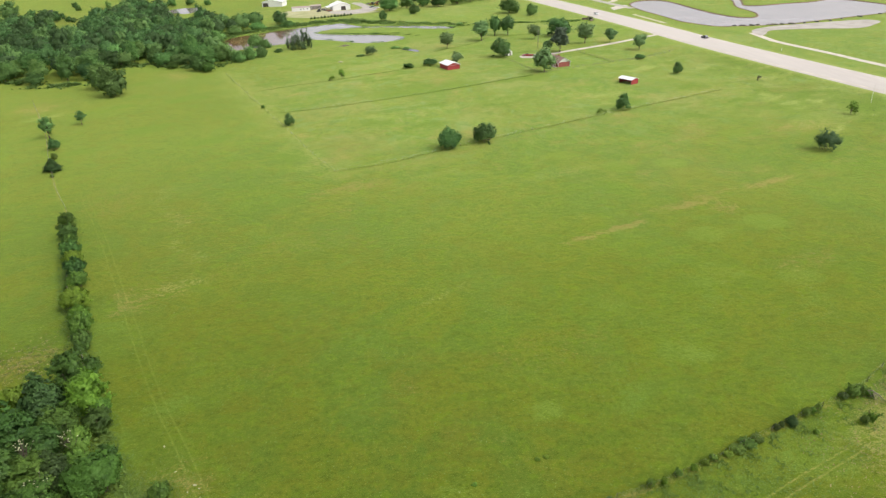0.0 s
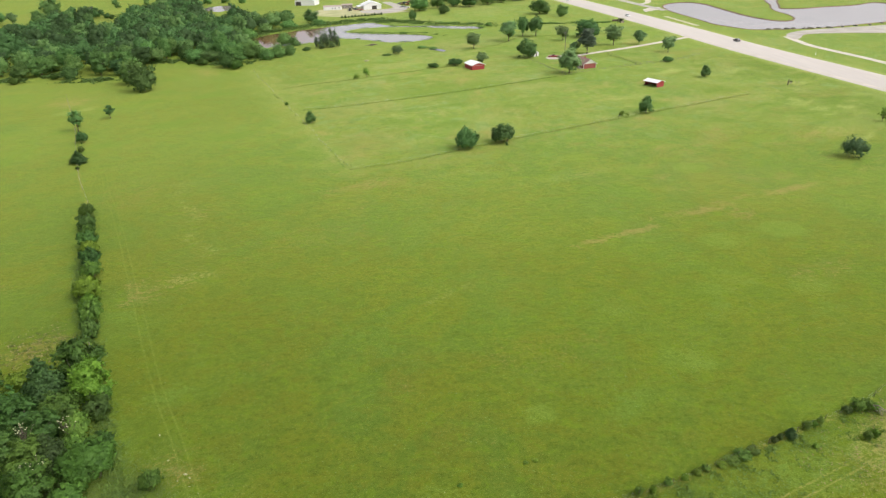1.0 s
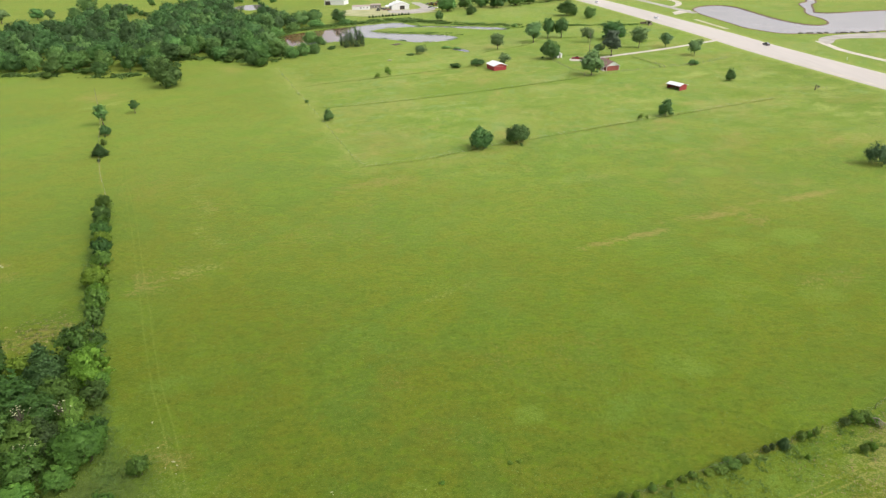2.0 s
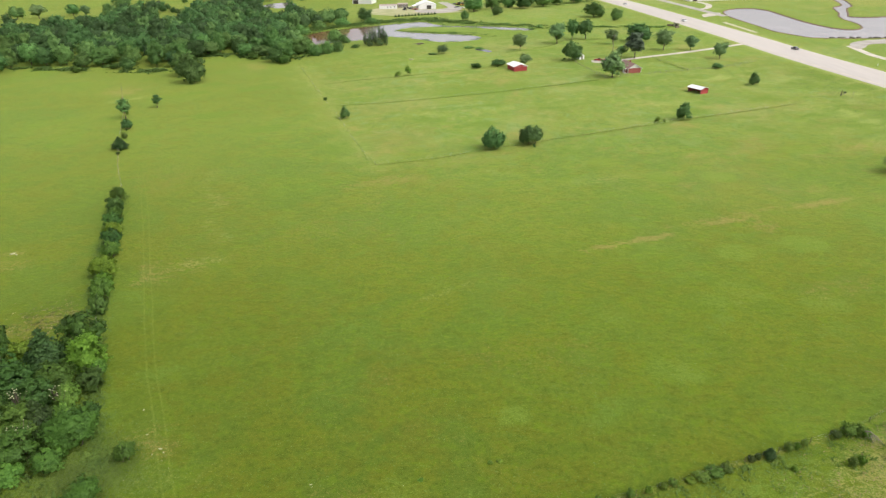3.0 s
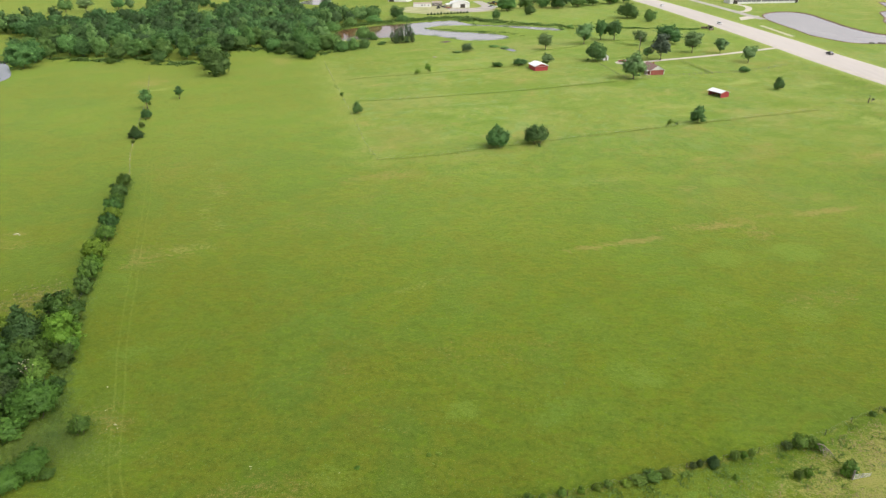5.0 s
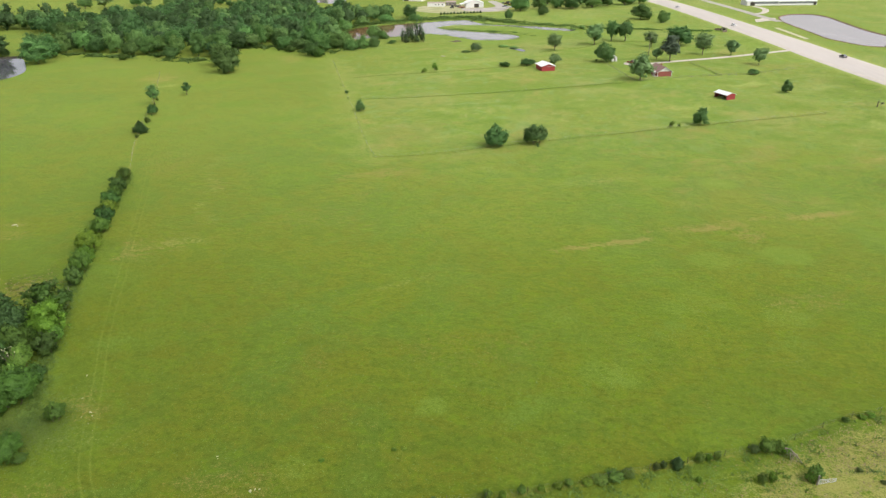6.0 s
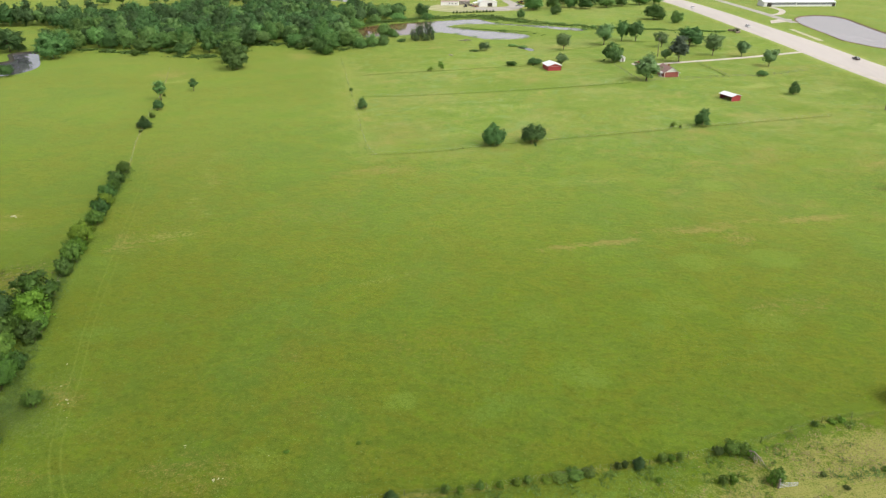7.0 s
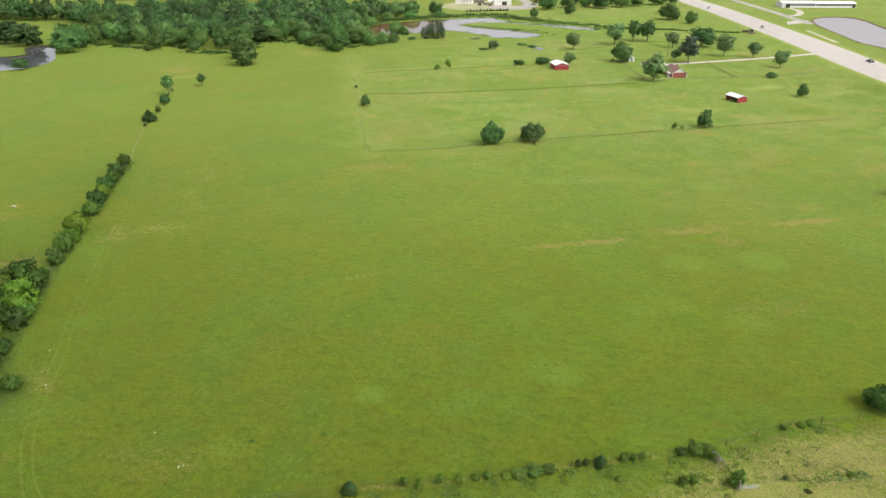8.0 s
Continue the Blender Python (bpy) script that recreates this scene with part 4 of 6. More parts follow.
tree_kind("tall_oak", "oak_tree", 11, 5.0, 4.2, "full", 5600, 0.26, LEAF_OAK, "dark green tree with a tall bare trunk", "tree", 44)
tree_kind("shade", "shade_tree", 13, 6.0, 1.7, "shaggy", 9000, 0.22, LEAF_SHADE, "large green shade tree beside the house", "tree", 28)
tree_kind("bush_light", "bush", 1.5, 1.0, 0.1, "shaggy", 2600, 0.07, LEAF_THICK_BRIGHT, "small yellow-green bush on the fence line", "bush", 33, None, 3, 0.7, 0.45)
tree_kind("bush_dull", "bush", 1.4, 1.0, 0.1, "shaggy", 2000, 0.065, LEAF_DULL, "small dull olive bush on the fence line", "bush", 34, None, 4)
tree_kind("grey_bush", "shrub", 5, 4.2, 0.5, "full", 9000, 0.085, LEAF_WILLOW, "airy grey-green shrub in the pasture", "shrub", 29, None, 5, 0.8, 0.5)

tree_kind("bright_sapling", "sapling", 4.5, 2.4, 0.5, "broad", 1500, 0.17, LEAF_THICK_BRIGHT, "young bright green tree in the meadow", "sapling", 35, None, 2, 0.7, 0.35)
tree_kind("hedge_a", "hedge_shrub", 4.4, 2.6, 0.3, "shaggy", 9000, 0.118, LEAF_THICK_DARK, "dense dark green shrub in the hedge", "shrub", 51, None, 3, 0.55)
tree_kind("hedge_b", "hedge_shrub", 4.4, 2.6, 0.2, "shaggy", 9000, 0.118, LEAF_HEDGE, "dense green shrub in the hedge", "shrub", 52, None, 4, 0.55)
tree_kind("hedge_c", "hedge_shrub", 4.4, 2.6, 0.3, "shaggy", 9000, 0.125, LEAF_THICK_BRIGHT, "bright yellow-green shrub in the hedge", "shrub", 53, None, 3, 0.55)
tree_kind("hedge_d", "hedge_shrub", 4.4, 2.6, 0.2, "full", 12000, 0.095, LEAF_SPRAY, "large rounded fresh green shrub in the hedge", "shrub", 57, None, 4, 0.6)
tree_kind("thicket_a", "thicket_tree", 7.5, 3.6, 0.5, "shaggy", 17000, 0.135, LEAF_THICK_DARK, "dark green tree in the thicket", "tree", 54, None, 2, 0.55)
tree_kind("thicket_b", "thicket_tree", 6.5, 3.4, 0.4, "shaggy", 16000, 0.128, LEAF_THICK, "green tree in the thicket", "tree", 55, None, 3, 0.55)
tree_kind("thicket_c", "thicket_tree", 6.5, 3.2, 0.4, "shaggy", 15000, 0.135, LEAF_THICK_BRIGHT, "bright green tree in the thicket", "tree", 56, None, 2, 0.55)

# trees about the house and the meadow
for key, x, y, H, R in (("round_a", -0.1, 200.6, 6.7, 4.2), ("round_a", 12.2, 205, 6.3, 4.2), ("oval", 67.8, 232.3, 6.2, 3.0), ("oval", -53, 239.5, 4.6, 2.1),
                        ("shade", 57, 305.5, 11.8, 6.2), ("round_a", 45, 348, 9.5, 6.0), ("oak_b", 43.5, 402, 11.2, 6.2), ("tall_oak", 54.5, 418, 11.8, 4.4), ("tall_oak", 62.4, 417, 11.6, 5.4),
                        ("oak_c", 20.8, 382, 8.5, 4.6), ("oak_d", 74.5, 397, 8.2, 4.4), ("oak_d", 71.5, 356.5, 5.6, 3.2), ("pine", 77.2, 352, 13, 5.4), ("oak_e", 90.5, 404, 11.2, 8.4),
                        ("oak_c", 97.5, 374, 10.6, 5.2), ("oak_b", 111.5, 372.5, 7.6, 4.2), ("oak_d", 118, 346, 7.8, 4.4), ("round_a", 109, 322, 2.6, 2.8), ("oval", 112, 285.5, 5.3, 2.4),
                        ("round_a", 7, 337, 3.4, 4.0), ("oak_b", 20, 334, 6.0, 3.6), ("round_b", -4, 333, 2.2, 3.0), ("wood_ash", 84.7, 521.5, 11.5, 9.0), ("wood_ash", 97.8, 503, 8.5, 5), ("wood_ash", 14.5, 545, 7.5, 5),
                        ("round_a", -11, 516.5, 7, 3.4), ("bush", -66, 268, 1.6, 1.0), ("bright_sapling", -36, 317, 4.4, 2.2), ("bright_sapling", -41, 313, 2.4, 2.2), ("grey_bush", -22, 374, 5.2, 3.8),
                        ("cedar", -120.5, 204, 4.4, 2.2), ("round_a", -129.5, 228, 3.8, 2.2), ("bush", -124.8, 216, 2.6, 1.3), ("bush", -134, 236.5, 2.0, 1.0), ("bush", -118.5, 198.5, 1.2, 0.8), ("bush", -139.5, 249, 1.4, 0.8), ("thin", -137.2, 243, 7.6, 2.9), ("thin", -132.3, 260, 5.2, 2.2),
                        ("wood_ash", -135.5, 308, 13.5, 7.2), ("wood_elm", -146, 324, 11.5, 7), ("bright_sapling", 57.6, 228.5, 2.3, 1.5), ("bright_sapling", 60.3, 229.3, 1.3, 0.9), ("grey_bush", 108.6, 175, 6.2, 4.4), ("bright_sapling", 140, 208, 4.6, 2.5), ("round_b", 70.4, 85.8, 3.6, 2.6), ("wood_oak", -246, 322, 13, 9.2), ("wood_oak", -251, 338, 12, 7), ("wood_elm", -263, 351, 12, 7), ("wood_dark", -285, 338, 14, 10), ("oak_a", -236, 277, 5.5, 4.5), ("wood_dark", -304, 343, 14, 10), ("wood_oak", -264, 345, 12, 8), ("round_b", -207, 336, 3.5, 3), ("round_b", -192, 345, 3, 2.6), ("round_b", -125, 366, 4, 3.2), ("round_b", -104, 352, 5, 4), ("wood_ash", -110, 357, 8, 5)):
    place(key, x, y, H, R)

# willows and brush by the pond
for x, y, H, R in ((-64, 408, 11, 1.7), (-60.5, 410, 13.5, 2.0), (-67, 406, 9, 1.6), (-58, 409, 12, 1.6), (-69.5, 408, 8, 1.5), (-62.5, 406, 10, 1.4), (-56.5, 406, 8, 1.3), (-66, 409, 10, 1.4), (-60, 405, 4, 2.4), (-66, 404, 3.5, 2.4)):
    place("willow", x, y, H, R, group="willows by the pond")
for x, y, H, R in ((-92, 375, 6.0, 4.6), (-87, 381, 7.0, 5.0), (-82, 388, 5.5, 4.2), (-97, 384, 5.0, 5), (-90, 421, 7.5, 6.0), (-84, 418, 5, 4), (-74, 400, 2, 3), (-27, 372, 1.0, 3), (-8, 391, 1.2, 3.5), (-2, 388, 1.0, 3)):
    place("brush", x, y, H, R, group="brush by the pond")

# hedge along the western fence, and the thicket at its end
for key, x, y, H, R in (("hedge_b", -99.75, 160, 3.78, 2.16), ("hedge_a", -96.25, 151.5, 4.2, 2.43), ("hedge_b", -93.95, 146.5, 3.52, 2.28), ("hedge_a", -91.25, 140.5, 4.6, 2.4), ("hedge_c", -89.35, 136.5, 3.96, 2.3),
                        ("hedge_a", -86.75, 131, 4.7, 2.46), ("hedge_b", -84.75, 126, 3.96, 2.35), ("hedge_c", -81.6, 117, 5.2, 3.0), ("hedge_c", -79.2, 112, 3.8, 2.2), ("hedge_b", -77.15, 107.5, 5.06, 2.4), ("hedge_a", -75.15, 102.5, 4.14, 1.82),
                        ("thicket_b", -71.6, 91, 7, 4.04), ("thicket_c", -67.8, 85.5, 7, 3.59), ("cedar", -74, 84.5, 8.5, 3), ("thicket_b", -69.8, 79.5, 5.6, 2.92), ("thicket_c", -77.6, 85, 6, 3.07),
                        ("hedge_b", -66.2, 76, 4.4, 2.3), ("thicket_a", -70.9, 76, 5.5, 3.13), ("cedar", -67.2, 70.5, 6, 2.28), ("hedge_d", -61.4, 68.3, 5.6, 4.0), ("thicket_b", -69.3, 69.5, 5.6, 3.36),
                        ("thicket_a", -75.6, 78, 6.5, 3.78), ("thicket_b", -67.1, 65, 5, 3.07), ("thicket_a", -81.1, 81, 6.5, 4.01), ("thicket_b", -85.1, 87, 6.5, 3.78), ("thicket_a", -74.1, 71, 6, 3.78), ("hedge_b", -62, 64, 3.2, 2.42),
                        ("thicket_b", -83.1, 74, 6, 4.01), ("thicket_a", -73.1, 63, 5.5, 3.54), ("hedge_a", -65.2, 80.5, 4, 2.3), ("hedge_b", -52.8, 65.6, 3.2, 1.6), ("hedge_d", -54.3, 58, 3.6, 2.5), ("hedge_d", -55.9, 55.4, 3, 2.2), ("hedge_b", -52.2, 57.4, 1.6, 1.2), ("hedge_b", -64.7, 72.5, 3.6, 2.09), ("hedge_a", -61.7, 73.5, 3, 1.71), ("hedge_b", -70.3, 84, 3.6, 2.28), ("hedge_b", -72.5, 68, 3.2, 2.6), ("hedge_b", -66, 61.5, 2.8, 2.4), ("hedge_a", -78, 67, 4, 3), ("hedge_b", -65.7, 83.5, 3.2, 1.71), ("hedge_b", -80, 77, 4.2, 2.8)):
    place(key, x, y, H, R, group="hedge on the western fence")


for k in range(7):
    u = (k + 0.3) / 8
    place(("hedge_b", "hedge_a", "hedge_b")[k % 3], -99 + 24.6 * u + 0.5 * math.sin(k * 2.3), 157.5 - 56 * u, 1.6 + 0.5 * math.sin(k * 1.7), 1.4 + 0.3 * math.sin(k * 3.1), group="hedge on the western fence")


def blossom(x, y, z, seed):
    """An elder whose pale flower heads show over the thicket."""
    rng = np.random.default_rng(seed)
    e = thing("flowering_elder", x, y, 0, "elder bush with pale cream flower heads in the thicket", "shrub")
    for k in range(18):
        a, b, c = 0.7 * rng.normal(), 0.7 * rng.normal(), z + 0.35 * rng.normal()
        v, f = tube([(0, 0, -0.1), (a * 0.4, b * 0.4, z * 0.6), (a, b, c)], [0.05, 0.04, 0.015], 5)
        new("stem", mesh_from("stem", v, f, BARK)).parent = e
        ring = [(a + r * math.cos(k + t * 0.785), b + r * math.sin(k + t * 0.785), c + h + 0.03 * rng.normal()) for r, h in ((0.11, 0.0), (0.06, 0.06)) for t in range(8)]
        faces = [(t, (t + 1) % 8, 8 + (t + 1) % 8, 8 + t) for t in range(8)] + [tuple(range(8, 16))]
        new("flower_head", mesh_from("flower_head", ring, faces, BLOSSOM)).parent = e


for k, (x, y, z) in enumerate(((-66.6, 75.0, 4.0), (-71.8, 73.6, 4.7), (-67.0, 66.5, 3.9))):
    blossom(x, y, z, 60 + k)

# bushes along the southern fence
for key, x, y, H, R in (("cedar", 2.0, 56.6, 2.2, 1.0), ("bush", 8.2, 59, 1.7, 0.8), ("bush_light", 10, 59.2, 1.4, 0.7), ("bush", 12.2, 60.2, 1.5, 0.8), ("bush_light", 14.6, 60.8, 1.3, 0.7),
                        ("bush_light", 16.5, 61.7, 0.9, 0.9), ("bush", 17.9, 62.3, 1.0, 0.8), ("bush", 21.8, 63.4, 1.0, 1.5), ("bush", 23.5, 64, 1.2, 1.7), ("bush", 25.4, 64.8, 0.9, 1.3), ("bush_light", 20.2, 62.9, 0.7, 1.1), ("bush_dull", 28.9, 66.3, 1.2, 0.7), ("bush_dull", 29.8, 66.6, 1.4, 0.6),
                        ("cedar", 31.6, 67, 2.0, 0.9), ("bush", 34.6, 68.4, 1.6, 1.0), ("bush_light", 35.7, 68.8, 1.2, 0.7), ("bush", 36.9, 69.3, 1.4, 0.7), ("bush_dull", 41.8, 71.0, 1.4, 1.0), ("bush", 43.4, 71.3, 2.4, 1.5), ("bush", 44.8, 71.5, 2.2, 1.3), ("bush_light", 46.0, 71.2, 1.3, 0.9),
                        ("bush", 48.1, 67.2, 2.2, 1.4), ("bush_light", 47.2, 66.6, 1.5, 0.9), ("bush", 41.4, 65.7, 1.6, 0.9), ("bush_light", 42.6, 66.1, 1.5, 0.8), ("bush_light", 33.8, 64.9, 0.8, 0.6), ("bush", 55.8, 78.6, 1.0, 0.7), ("bush_light", 58.4, 79.7, 0.6, 0.9), ("bush_light", 59.8, 80.2, 0.6, 0.9), ("bush_light", 61.9, 71.2, 0.6, 0.7), ("bush_dull", 54.0, 69.2, 0.4, 0.6), ("bush_dull", 56.0, 67.3, 0.5, 0.6)):
    place(key, x, y, 0.9 * H, 0.84 * R, group="bushes on the southern fence")

# far trees
for key, x, y, H, R in (("oak_a", -328, 640, 16, 10), ("oak_a", -279, 612, 9, 5), ("oak_a", -389, 576, 11, 7), ("oak_b", -372, 579, 11, 8), ("oak_a", -352, 597, 10, 7), ("oak_a", -314, 586, 11, 6), ("oak_b", -337, 590, 9, 5),
                        ("wood_ash", -4, 571, 13, 9.5), ("wood_elm", 11, 585, 12, 7), ("wood_ash", 26, 596, 12, 7), ("wood_elm", 38, 587, 12, 9), ("wood_ash", 55, 598, 13, 9), ("wood_elm", 68, 610, 12, 8), ("wood_ash", 84, 621, 13, 9), ("wood_elm", 97, 632, 12, 8), ("wood_oak", 47, 622, 12, 8), ("wood_oak", 18, 622, 12, 8)):
    place(key, x, y, H, R, group="far trees")
for key, x, y, H, R in (("wood_oak", -86, 524, 9.5, 6.2), ("wood_dark", -103, 522, 11, 4.6), ("wood_elm", -112, 521, 8.5, 4.6), ("pine", -286, 622, 9, 3.0), ("wood_elm", -279, 616, 5.5, 2.6), ("thin", -273, 611, 7, 2.4), ("wood_ash", -267, 605, 5, 3.2), ("wood_elm", -261, 600, 4, 3.0), ("wood_ash", -305, 723, 6, 3.4),
                        ("wood_elm", -290, 690, 6, 3.2), ("wood_ash", -268, 706, 7, 3.2), ("wood_elm", -246, 700, 8, 3.6), ("wood_ash", -228, 690, 8, 4), ("wood_elm", -205, 690, 8, 5), ("wood_ash", -190, 700, 8, 5), ("wood_elm", -172, 690, 5, 4)):
    place(key, x, y, H, R, label="young green tree beyond the wood", group="trees beyond the wood")

# ---- the wood ----
WOOD = [(-430, 428), (-340, 437), (-302, 414), (-268, 384), (-256, 352), (-224, 350), (-206, 347), (-198, 358), (-182, 341), (-160, 344), (-154, 384), (-132, 378), (-118, 372), (-104, 368), (-100, 380), (-118, 420),
        (-124, 470), (-106, 505), (-98, 518), (-106, 530), (-114, 526), (-128, 505), (-132, 540), (-146, 542), (-150, 508), (-163, 522), (-172, 548), (-190, 605), (-200, 640), (-207, 668), (-235, 670), (-243, 611), (-232, 552),
        (-218, 503), (-238, 500), (-255, 545), (-275, 592), (-296, 595), (-296, 560), (-290, 502), (-314, 490), (-350, 466), (-430, 462)]


def grow_wood():
    rng = np.random.default_rng(5)
    spots = []
    tries = 0
    while tries < 12000:
        tries += 1
        p = (rng.uniform(-430, -70), rng.uniform(336, 672))
        if inside(np.array([p[0]]), np.array([p[1]]), WOOD)[0] and all((p[0] - q[0]) ** 2 + (p[1] - q[1]) ** 2 > 8.4 ** 2 for q in spots):
            spots.append(p)
    front = []
    deep = {"light": [], "mid": [], "dark": []}
    edge = seg_dist(np.array([p[0] for p in spots]), np.array([p[1] for p in spots]), WOOD[2:15])
    for (x, y), d in zip(spots, edge):
        key = ("wood_oak", "wood_elm", "wood_ash", "wood_pale", "wood_dark", "wood_elm")[int(rng.integers(6))]
        H = rng.uniform(7.5, 14.5) + 4.0 * (x < -330)
        if d < 17:
            place(key, x, y, H if d > 6 else H * 0.8, rng.uniform(4.4, 7.4), group="trees at the edge of the wood")
        else:
            R = rng.uniform(4.6, 8.4)
            v, q, n = leaf_cloud(rng, crown_lobes(rng, H, R, 1.5, "full"), 1400, 0.37, 0.6, 10)
            deep[("light", "mid", "mid", "dark", "dark")[int(rng.integers(5))]].append((v + (x, y, 0), n, q))
    for tone, leaf, text in (("light", LEAF_WOOD_LIGHT, "yellow-green crowns in the wood behind the pasture"), ("mid", LEAF_OAK, "dense green canopy of the wood behind the pasture"),
                             ("dark", LEAF_WOOD_DARK, "dark green crowns in the wood behind the pasture")):
        first = np.cumsum([0] + [len(v) for v, n, q in deep[tone]])
        v, n = (np.concatenate([crown[k] for crown in deep[tone]]) for k in (0, 1))
        q = np.concatenate([crown[2] + k for crown, k in zip(deep[tone], first)])
        tagged(new("wood_canopy", quad_mesh("wood_canopy", v, q, leaf, n)), text, "wood", "", "stuff")


grow_wood()


# ---- buildings ----
def gable_house(name, x, y, turn, W, D, eave, ridge, walls, roof, label, category, over=0.4, gable=None):
    """A gabled building; its front gable lies along local x, its ridge along local y."""
    e = thing(name, x, y, turn, label, category)
    t = 0.15
    for nm, bm in (("front_wall", box_bm(W, t, eave, W / 2, t / 2, 0)), ("back_wall", box_bm(W, t, eave, W / 2, D - t / 2, 0)),
                   ("side_wall", box_bm(t, D - 2 * t, eave, t / 2, D / 2, 0)), ("side_wall", box_bm(t, D - 2 * t, eave, W - t / 2, D / 2, 0))):
        part(nm, bm, walls, e)
    for yy in (0.0, D - t):
        part("gable", prism_bm([(0, eave), (W, eave), (W / 2, ridge)], t, yy), gable or walls, e)
    rise = (ridge - eave) / (W / 2)
    for s in (-1, 1):
        o = [(W / 2, ridge + 0.02), (W / 2 + s * (W / 2 + over), eave - rise * over + 0.02), (W / 2 + s * (W / 2 + over), eave - rise * over + 0.14), (W / 2, ridge + 0.16)]
        part("roof", prism_bm(o, D + 2 * over, -over), roof, e)
    return e


barn = gable_house("red_barn", 14.0, 321.8, 19, 6.4, 8.6, 2.2, 3.2, RED_PAINT, WHITE_METAL, "small red barn with a white metal roof", "barn")
house = gable_house("brick_house", 65.6, 312, 15, 7.0, 12.0, 2.4, 4.5, BRICK_MAT, ROOF_SHINGLE, "red brick house with a brown shingle roof and white gable", "house", 0.6, WHITE_PAINT)


def open_shed():
    e = thing("field_shed", 85.2, 270.0, 30, "open-fronted red livestock shed with a white metal roof", "shed")
    W, D = 4.2, 6.6
    part("end_wall", box_bm(W, 0.12, 1.9, W / 2, 0.06, 0), RED_PAINT, e)
    part("end_wall", box_bm(W, 0.12, 1.9, W / 2, D - 0.06, 0), RED_PAINT, e)
    part("back_wall", box_bm(0.12, D - 0.24, 1.9, W - 0.06, D / 2, 0), RED_PAINT, e)
    for yy in (0, D - 0.12):
        part("gable", prism_bm([(0, 1.9), (W, 1.9), (W / 2, 2.55)], 0.12, yy), RED_PAINT, e)
    for i in range(4):
        part("post", box_bm(0.15, 0.15, 1.95, 0.08, 0.3 + i * (D - 0.6) / 3, 0), GREY_WOOD, e)
    for s in (-1, 1):
        o = [(W / 2, 2.57), (W / 2 + s * 2.5, 1.8), (W / 2 + s * 2.5, 1.9), (W / 2, 2.67)]
        part("roof", prism_bm(o, D + 0.8, -0.4), WHITE_METAL, e)


open_shed()


# ---- doors, windows and trim of the buildings ----
def window(parent, x, z, w, h, along="x", wall=0.0, out=-1):
    """A framed pane set proud of a wall that lies along local x (front) or y (side)."""
    def put(bm, name, mat, up):
        if along == "y":
            bmesh.ops.transform(bm, matrix=Matrix.Rotation(radians(90), 4, "Z"), verts=bm.verts)
            bmesh.ops.translate(bm, vec=(wall, 0, 0), verts=bm.verts)
        else:
            bmesh.ops.translate(bm, vec=(0, wall, 0), verts=bm.verts)
        return part(name, bm, mat, up)
    fr = put(join_bm(box_bm(w, 0.08, 0.1, x, 0, z), box_bm(w, 0.08, 0.1, x, 0, z + h - 0.1), box_bm(0.1, 0.08, h - 0.2, x - w / 2 + 0.05, 0, z + 0.1),
                     box_bm(0.1, 0.08, h - 0.2, x + w / 2 - 0.05, 0, z + 0.1)), "window", WHITE_PAINT, parent)
    put(box_bm(w - 0.2, 0.04, h - 0.2, x, 0, z + 0.1), "pane", GLASS, fr)


for zy in (3.0, 6.6, 9.8):
    window(house, zy, 1.0, 1.3, 1.1, "y", -0.04)
    window(house, zy, 1.0, 1.3, 1.1, "y", 7.04)
part("door", box_bm(0.08, 1.0, 2.05, -0.05, 5.0, 0), WHITE_PAINT, house, "white panelled door")
for k in range(3):
    part("porch_post", box_bm(0.14, 0.14, 2.2, -1.3, 0.6 + k * 1.6, 0), WHITE_PAINT, house)
part("porch_roof", prism_bm([(-1.6, 2.2), (-0.62, 2.26), (-0.62, 2.34), (-1.6, 2.3)], 4.0, 0.3), WHITE_PAINT, house)
part("porch_floor", box_bm(1.5, 4.0, 0.15, -0.76, 2.3, 0, 0.02), GRAVEL, house)
part("chimney", box_bm(0.6, 0.6, 1.2, 4.8, 8.0, 3.8, 0.03), BRICK_MAT, house)
for zx in (-0.02, 7.02):
    part("corner_board", box_bm(0.2, 0.1, 2.4, zx, -0.06, 0), WHITE_PAINT, house)
part("fascia", prism_bm([(-0.6, 1.94), (3.5, 4.38), (7.6, 1.94), (7.6, 2.12), (3.5, 4.56), (-0.6, 2.12)], 0.04, -0.65), WHITE_PAINT, house)

house.matrix_basis = house.matrix_basis @ pose(0.5, 1.6, 0) @ Matrix.Diagonal((0.92, 0.86, 0.92, 1))

part("sliding_door", box_bm(2.4, 0.06, 1.9, 3.2, -0.05, 0.05, 0.01), RED_PAINT, barn, "red board sliding door")
part("door_rail", box_bm(4.8, 0.08, 0.08, 3.4, -0.06, 1.98), STEEL, barn)
for k in range(9):
    for sgn in (-1, 1):
        yy = -0.3 + k * 1.12
        part("roof_rib", prism_bm([(3.2, 3.36), (3.2 + sgn * 3.6, 2.235), (3.2 + sgn * 3.6, 2.265), (3.2, 3.39)], 0.06, yy), WHITE_METAL, barn)


def small_shed(x, y, turn):
    e = gable_house("garden_shed", x, y, turn, 2.6, 3.0, 1.9, 2.6, WHITE_PAINT, WHITE_METAL, "small white garden shed beside a round tree", "shed", 0.15)
    part("door", box_bm(0.9, 0.05, 1.75, 1.3, -0.03, 0.02), GREY_WOOD, e, "grey plank door")


small_shed(49.0, 350.0, 20)


